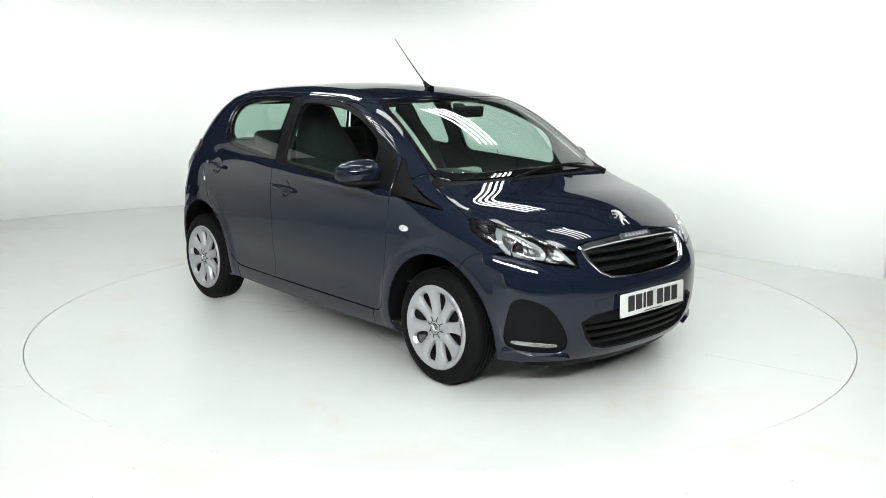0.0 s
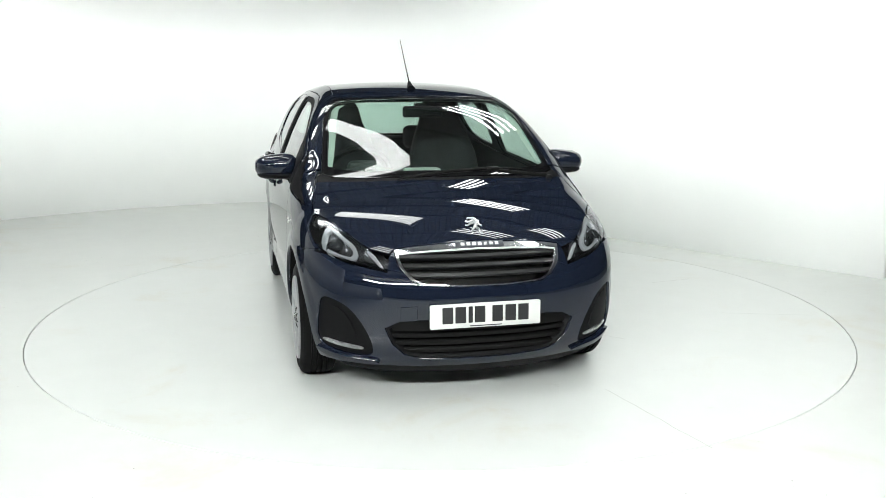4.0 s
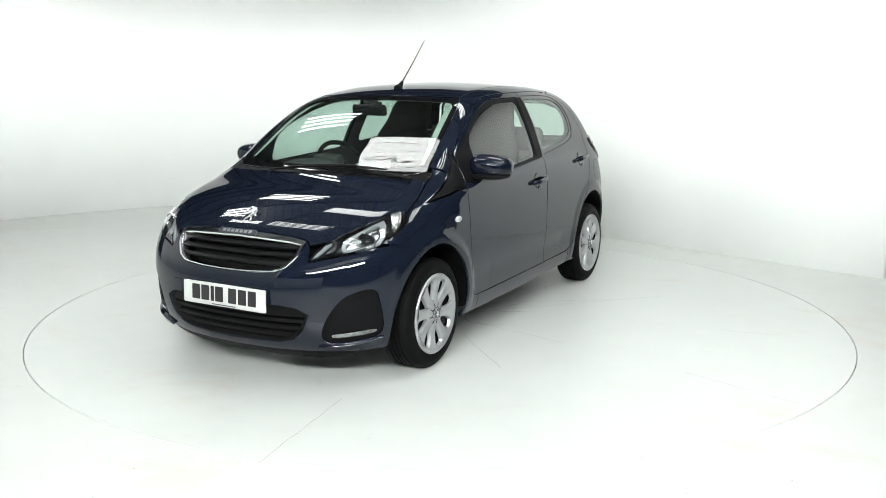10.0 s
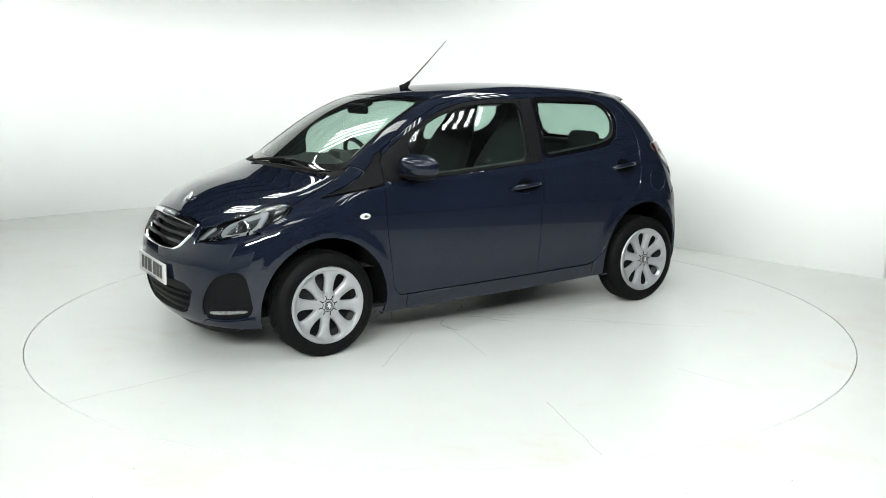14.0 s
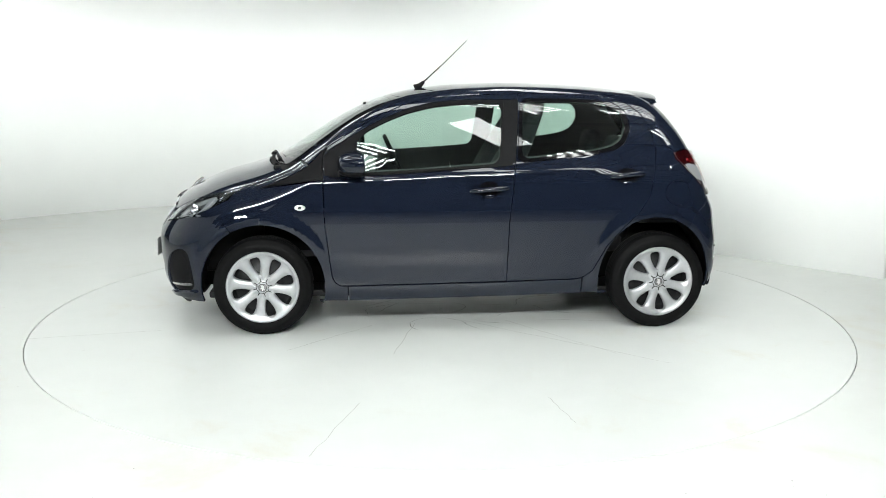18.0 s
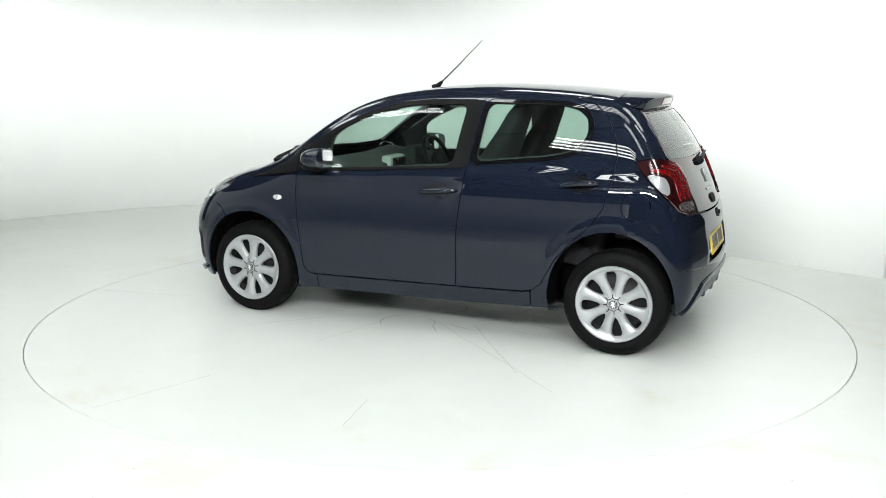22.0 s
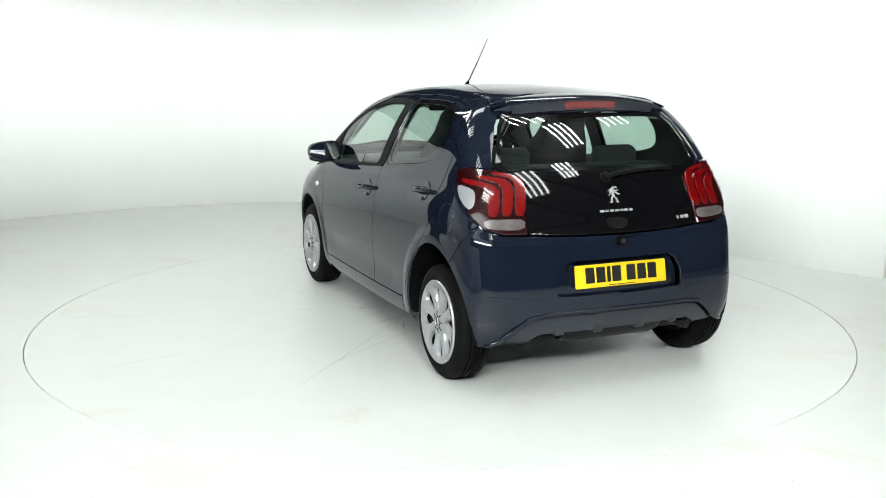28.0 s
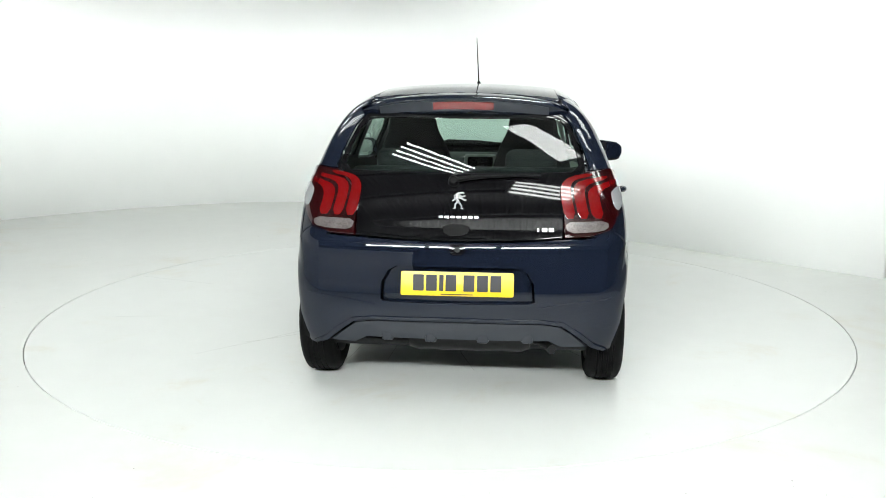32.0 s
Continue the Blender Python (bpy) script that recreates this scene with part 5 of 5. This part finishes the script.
def under_details():
    # floor pan, wheel housings and engine bay, all dark
    part("floor_pan", box((2.9, 1.30, 0.04), (0.05, 0, 0.215), 0.01), STEEL, CAR, "dark underbody")
    part("engine_cover", box((0.50, 1.05, 0.36), (1.42, 0, 0.50), 0.05), SEAL, CAR, "dark engine bay")
    part("silencer", lathe([(0.0, -0.30), (0.07, -0.29), (0.085, -0.25), (0.085, 0.25), (0.07, 0.29), (0.0, 0.30)], 24, "y", (-1.40, -0.05, 0.27)), STEEL, CAR, "dark exhaust silencer")
    part("tailpipe", tube([(-1.40, -0.32, 0.26), (-1.48, -0.42, 0.25), (-1.56, -0.44, 0.245)], 0.022, 12), STEEL, CAR, "steel tailpipe")
    part("rear_axle", tube([(-1.17, -0.62, 0.27), (-1.10, -0.5, 0.25), (-1.10, 0.5, 0.25), (-1.17, 0.62, 0.27)], 0.04, 10), STEEL, CAR, "dark rear axle")
    for cx, cz, rx, rz in ((1.170, 0.288, 0.364, 0.370), (-1.143, 0.300, 0.349, 0.386)):
        for s in (1, -1):
            line = arch(cx, cz, rx, rz, -20, 200, 32)
            vs = [(x, s * min(y, float(side_width(np.array(x), np.array(z))) - 0.012), max(z, 0.245)) for y in (0.50, 0.66, 0.795) for x, z in line]
            m = len(line)
            fs = [(r * m + i, r * m + i + 1, (r + 1) * m + i + 1, (r + 1) * m + i) for r in range(2) for i in range(m - 1)]
            base = len(vs)
            vs.append((cx, s * 0.50, cz))
            fs += [(i, i + 1, base) for i in range(m - 1)]
            mesh_ob("wheel_housing", vs, fs, SEAL, CAR, "black wheel housing")


def cabin():
    both("door_card", panel("side", [(0.78, 0.25), (0.80, 0.60), (0.80, 0.925), (0.33, 0.945), (-0.30, 0.992), (-0.78, 1.045), (-1.25, 1.06), (-1.25, 0.72), (-1.00, 0.69), (-0.84, 0.56), (-0.76, 0.40), (-0.74, 0.25)], sink=0.055, depth=0, gap=0, step=0.08), TRIM, [CAR, CAR], "dark inner door panel")
    both("pillar_lining", panel("side", [(0.80, 0.90), (0.80, 1.07), (0.35, 1.31), (-0.1, 1.385), (-0.7, 1.385), (-1.12, 1.33), (-1.30, 1.10), (-1.25, 1.03), (-0.78, 1.04), (-0.3, 0.985)], [[(x * 0.985 - 0.002, 1.15 + (z - 1.15) * 0.97) for x, z in FRONT_GLASS], [(x, 1.2 + (z - 1.2) * 0.97) for x, z in REAR_GLASS]], sink=0.035, depth=0, gap=0, step=0.06), TRIM, [CAR, CAR], "dark pillar lining")
    head = [(0.36, 0.44), (0.40, 0.2), (0.40, -0.2), (0.36, -0.44), (0.0, -0.46), (-1.08, -0.44), (-1.08, 0.44), (0.0, 0.46)]
    single("headlining", panel("top", head, sink=0.03, depth=0, gap=0, step=0.08), GREY_TRIM, CAR, "pale grey headlining")
    post = [(0.93, 0.590), (0.85, 0.578), (0.723, 0.557), (0.60, 0.537), (0.483, 0.510), (0.43, 0.470), (0.43, 0.425), (0.483, 0.470), (0.60, 0.498), (0.723, 0.520), (0.85, 0.546), (0.93, 0.566)]
    both("pillar_trim", panel("top", post, sink=0.022, depth=0, gap=0), GREY_TRIM, [CAR, CAR], "pale grey windscreen pillar trim")
    # dashboard
    bm = bmesh.new()
    prof = [(1.02, 0.93), (0.92, 0.955), (0.76, 0.958), (0.62, 0.945), (0.54, 0.92), (0.52, 0.88), (0.55, 0.82), (0.56, 0.70), (0.62, 0.55), (0.72, 0.45), (1.02, 0.45)]
    ys = np.linspace(-0.70, 0.70, 21)
    rows = []
    for y in ys:
        bulge = 0.05 * math.exp(-(((y + 0.33) / 0.17) ** 2))
        pull = 0.10 * (abs(y) / 0.7) ** 3
        rows.append([bm.verts.new((x - (0.0 if x > 0.9 else 0.3 * pull) - (pull if x > 0.9 else 0), y, z + (bulge if 0.56 < x < 0.9 and z > 0.9 else 0))) for x, z in prof])
    for r0, r1 in zip(rows[:-1], rows[1:]):
        for i in range(len(prof) - 1):
            bm.faces.new((r0[i], r0[i + 1], r1[i + 1], r1[i]))
    dash = part("dashboard", bm, TRIM, CAR, "dark dashboard")
    part("centre_stack", box((0.08, 0.22, 0.30), (0.545, 0.0, 0.82), 0.02), GREY_TRIM, dash, "pale centre console")
    part("display", box((0.02, 0.17, 0.11), (0.50, 0.0, 0.90), 0.006), GLOSS_BLACK, dash, "dark display screen")
    part("instrument_pod", box((0.09, 0.20, 0.13), (0.53, -0.33, 0.95), 0.03), TRIM, dash, "instrument pod")
    for y in (-0.62, 0.62):
        part("air_vent", lathe([(0.0, 0.0), (0.035, 0.0), (0.045, 0.012), (0.048, -0.02)], 24, "x", (0.525, y, 0.885)), GREY_TRIM, dash, "round air vent with a pale ring")
    # steering wheel
    bm = lathe([(0.183 + 0.015 * math.cos(a), 0.015 * math.sin(a)) for a in np.linspace(0, 2 * math.pi, 11)[:-1]], 40, "z", closed=True)
    for a in (200, 340, 270):
        c, s = math.cos(radians(a)), math.sin(radians(a))
        tube([(0.05 * c, 0.05 * s, -0.01), (0.18 * c, 0.18 * s, 0)], 0.016, 8, bm)
    lathe([(0.0, 0.015), (0.05, 0.012), (0.065, -0.01), (0.05, -0.03), (0.0, -0.03)], 24, "z", (0, 0, 0), bm)
    m = frame_at(Vector((0.36, -0.34, 0.915)), Vector((-0.90, 0, 0.42)))
    bmesh.ops.transform(bm, matrix=m, verts=bm.verts)
    part("steering_wheel", bm, SEAL, CAR, "black three-spoke steering wheel")
    # seats
    for s in (1, -1):
        seat = part("front_seat", box((0.50, 0.46, 0.16), (0.10, s * 0.34, 0.50), 0.06, Euler((0, radians(-8), 0)).to_matrix(), segs=3), CLOTH, CAR, "charcoal front seat")
        bm = bmesh.new()
        secs = [(0.50, 0.22, 0.09, -0.12), (0.62, 0.235, 0.10, -0.16), (0.80, 0.24, 0.095, -0.24), (0.98, 0.225, 0.085, -0.325), (1.10, 0.185, 0.075, -0.385), (1.18, 0.145, 0.065, -0.425), (1.28, 0.125, 0.055, -0.470), (1.325, 0.095, 0.040, -0.490), (1.335, 0.05, 0.02, -0.494)]
        rows = []
        for z, w, d, x in secs:
            ring = []
            for i in range(24):
                a = 2 * math.pi * i / 24
                c, sn = math.cos(a), math.sin(a)
                ring.append(bm.verts.new((x + d * math.copysign(abs(c) ** 0.6, c), s * 0.34 + w * math.copysign(abs(sn) ** 0.6, sn), z)))
            rows.append(ring)
        for r0, r1 in zip(rows[:-1], rows[1:]):
            for i in range(24):
                j = (i + 1) % 24
                bm.faces.new((r0[i], r0[j], r1[j], r1[i]))
        bm.faces.new(rows[-1])
        bm.faces.new(rows[0])
        part("backrest", bm, CLOTH, seat, "charcoal backrest with a built-in headrest")
    bench = part("rear_bench", box((0.46, 1.16, 0.16), (-0.78, 0, 0.52), 0.06, Euler((0, radians(-6), 0)).to_matrix(), segs=3), CLOTH, CAR, "charcoal rear bench")
    part("backrest", box((0.12, 1.16, 0.55), (-1.05, 0, 0.78), 0.05, Euler((0, radians(-16), 0)).to_matrix(), segs=3), CLOTH, bench, "charcoal rear backrest")
    for y in (0.33, -0.33):
        part("headrest", box((0.10, 0.26, 0.17), (-1.00, y, 1.045), 0.045, Euler((0, radians(-12), 0)).to_matrix(), segs=3), CLOTH, bench, "charcoal headrest")
    shelf = bmesh.new()
    edge = [(-1.06, 0.56), (-1.25, 0.555), (-1.36, 0.50), (-1.395, 0.25)]
    edge = edge + [(x, -y) for x, y in reversed(edge)]
    plate(edge, 0.02, Matrix.Translation((0, 0, 1.012)), shelf)
    part("parcel_shelf", shelf, SEAL, CAR, "dark parcel shelf behind the rear bench")
    part("boot_floor", box((0.42, 1.1, 0.03), (-1.32, 0, 0.62), 0.01), TRIM, CAR, "dark boot floor")
    # inner mirror
    mir = part("inner_mirror", box((0.035, 0.235, 0.065), (0.565, 0.0, 1.292), 0.016, Euler((0, radians(8), 0)).to_matrix(), segs=3), BLACK, CAR, "black inner mirror")
    part("stalk", tube([(0.565, 0.0, 1.288), (0.560, 0.0, 1.318)], 0.010, 8), BLACK, mir, "mirror stalk")
    part("sensor_box", box((0.06, 0.07, 0.025), (0.50, 0.0, 1.318), 0.008, Euler((0, radians(24), 0)).to_matrix()), BLACK, mir, "sensor box")
    for s in (1, -1):
        part("grab_handle", tube([(-0.05, s * 0.46, 1.345), (-0.07, s * 0.44, 1.318), (-0.20, s * 0.44, 1.318), (-0.22, s * 0.46, 1.348)], 0.010, 8), GREY_TRIM, CAR, "grey grab handle")


def wheel():
    root = new("wheel")
    root.parent = CAR
    R, w = 0.288, 0.083
    prof = [(0.188, -w + 0.012), (0.200, -w + 0.002), (0.215, -w - 0.001), (0.235, -w - 0.005), (0.252, -w - 0.004), (0.256, -w - 0.001), (0.272, -w + 0.006), (0.280, -w + 0.013), (R - 0.003, -w + 0.022)]
    for g in (-0.036, -0.012, 0.012, 0.036):
        prof += [(R, g - 0.005), (R - 0.007, g - 0.0035), (R - 0.007, g + 0.0035), (R, g + 0.005)]
    prof += [(r, -h) for r, h in reversed(prof[:9])]
    part("tyre", lathe(prof, 72, "y", closed=True), RUBBER, root, "black rubber tyre")
    part("rim", lathe([(0.19, -w), (0.19, w - 0.03), (0.178, 0.040), (0.165, 0.022), (0.12, 0.020), (0.10, 0.034), (0.02, 0.034)], 48, "y"), STEEL, root, "dark steel rim")
    bm = lathe([(0.185, 0.058), (0.196, 0.074), (0.199, 0.082), (0.195, 0.088), (0.184, 0.087), (0.173, 0.080), (0.168, 0.066)], 72, "y", closed=True)
    part("wheel_cover", bm, ALLOY, root, "silver wheel cover rim")
    for i in range(8):
        a = 2 * math.pi * i / 8 + 0.15
        bm = bmesh.new()
        rows = []
        for r, lo, hi, h in ((0.040, -0.0152, 0.0152, 0.078), (0.060, -0.0226, 0.0222, 0.077), (0.072, -0.0276, 0.0270, 0.0764), (0.082, -0.0262, 0.0232, 0.0760), (0.098, -0.0262, 0.0230, 0.0762), (0.112, -0.0272, 0.0234, 0.0768), (0.127, -0.0290, 0.0246, 0.0780), (0.143, -0.0326, 0.0276, 0.0792), (0.156, -0.0378, 0.0318, 0.0804), (0.164, -0.0440, 0.0372, 0.0814), (0.170, -0.0530, 0.0460, 0.0822), (0.1748, -0.0630, 0.0580, 0.083), (0.180, -0.0703, 0.0700, 0.084)):
            mid = lo * 0.55 + hi * 0.45
            rows.append([bm.verts.new((Matrix.Rotation(-a, 3, "Y") @ Vector((math.sqrt(max(r * r - q * q, 0.0001)), y, q)))) for q, y in ((lo, h - 0.022), (lo + 0.0025, h - 0.005), (lo + 0.006, h - 0.0015), (mid, h + 0.005), (hi - 0.006, h - 0.001), (hi - 0.0025, h - 0.005), (hi, h - 0.022))])
        for r0, r1 in zip(rows[:-1], rows[1:]):
            for j in range(6):
                bm.faces.new((r0[j], r0[j + 1], r1[j + 1], r1[j]))
        part("spoke", bm, ALLOY, root, "broad silver spoke")
    part("hub_cover", lathe([(0.0, 0.089), (0.026, 0.088), (0.036, 0.083), (0.046, 0.0805), (0.058, 0.0785), (0.068, 0.0765), (0.072, 0.064), (0.0, 0.062)], 36, "y"), ALLOY, root, "silver hub cover")
    part("centre_cap", lathe([(0.0, 0.0925), (0.021, 0.092), (0.0245, 0.088), (0.025, 0.082)], 28, "y"), DARK_CHROME, root, "dark chrome centre cap")
    sign = [(-0.10, -0.5), (0.04, -0.5), (0.16, -0.22), (0.36, -0.46), (0.30, -0.12), (0.18, 0.02), (0.30, 0.20), (0.06, 0.5), (-0.36, 0.44), (-0.16, 0.12), (-0.36, -0.08), (-0.08, -0.22)]
    part("cap_emblem", plate([(u * 0.036, v * 0.036) for u, v in sign], 0.003, frame_at(Vector((0, 0.0915, 0)), Vector((0, 1, 0)))), CHROME, root, "small silver emblem")
    for i in range(8):
        a = 2 * math.pi * (i + 0.5) / 8 + 0.15
        c, s = math.cos(a), math.sin(a)
        bm = tube([(0.038 * c, 0.0830, 0.038 * s), (0.056 * c, 0.0800, 0.056 * s)], 0.0024, 6)
        for k in (-0.42, 0.42):
            tube([(0.038 * c, 0.0830, 0.038 * s), (0.031 * math.cos(a + k), 0.0860, 0.031 * math.sin(a + k))], 0.0022, 6, bm)
        part("cap_slot", bm, SEAL, root, "dark forked slot")
    part("valve", tube([(0.150, 0.060, 0.02), (0.150, 0.082, 0.022)], 0.005, 8), SEAL, root, "black valve")
    # the cover reaches out over the tyre's bead
    for ob in root.children:
        if ob.name.split(".")[0] in ("wheel_cover", "spoke", "hub_cover"):
            for v in ob.data.vertices:
                v.co = (v.co.x * 1.06, v.co.y + 0.005, v.co.z * 1.06)
        elif ob.name.split(".")[0] in ("centre_cap", "cap_slot", "cap_emblem"):
            for v in ob.data.vertices:
                v.co.y += 0.005
    root.matrix_basis = pose(1.17, 0.706, R)
    tagged(root, label="tyre with a silver eight-spoke cover")
    copy_thing(root, pose(-1.17, 0.700, R, 0, -7, 0))
    copy_thing(root, pose(1.17, -0.706, R, 0, 17, 180))
    copy_thing(root, pose(-1.17, -0.700, R, 0, -20, 180))


FRONT_DOORS, REAR_DOORS, WINGS, HOOD, FRONT_BUMPER, REAR_BUMPER, GATE, QUARTERS = car_shell()
nose_details()
headlamps()
tail_lamps()
tail_details()
side_details()
top_details()
under_details()
cabin()
number_plate(PLATE_WHITE, Vector((1.868, 0, 0.4355)), Vector((1, 0, 0.04)), FRONT_BUMPER, "white front number plate")
wheel()



def motions():
    walk(TABLE, [(t, pose(0, 0, 0, 0, 0, a)) for t, a in TURN])
    rows = []
    for t, a in TURN:
        c, s = math.cos(radians(a)), math.sin(radians(a))
        rows.append((t, pose(CAR_X * c - CAR_Y * s, CAR_X * s + CAR_Y * c, 0.001, 0, 0, a)))
    walk(CAR, rows)


motions()
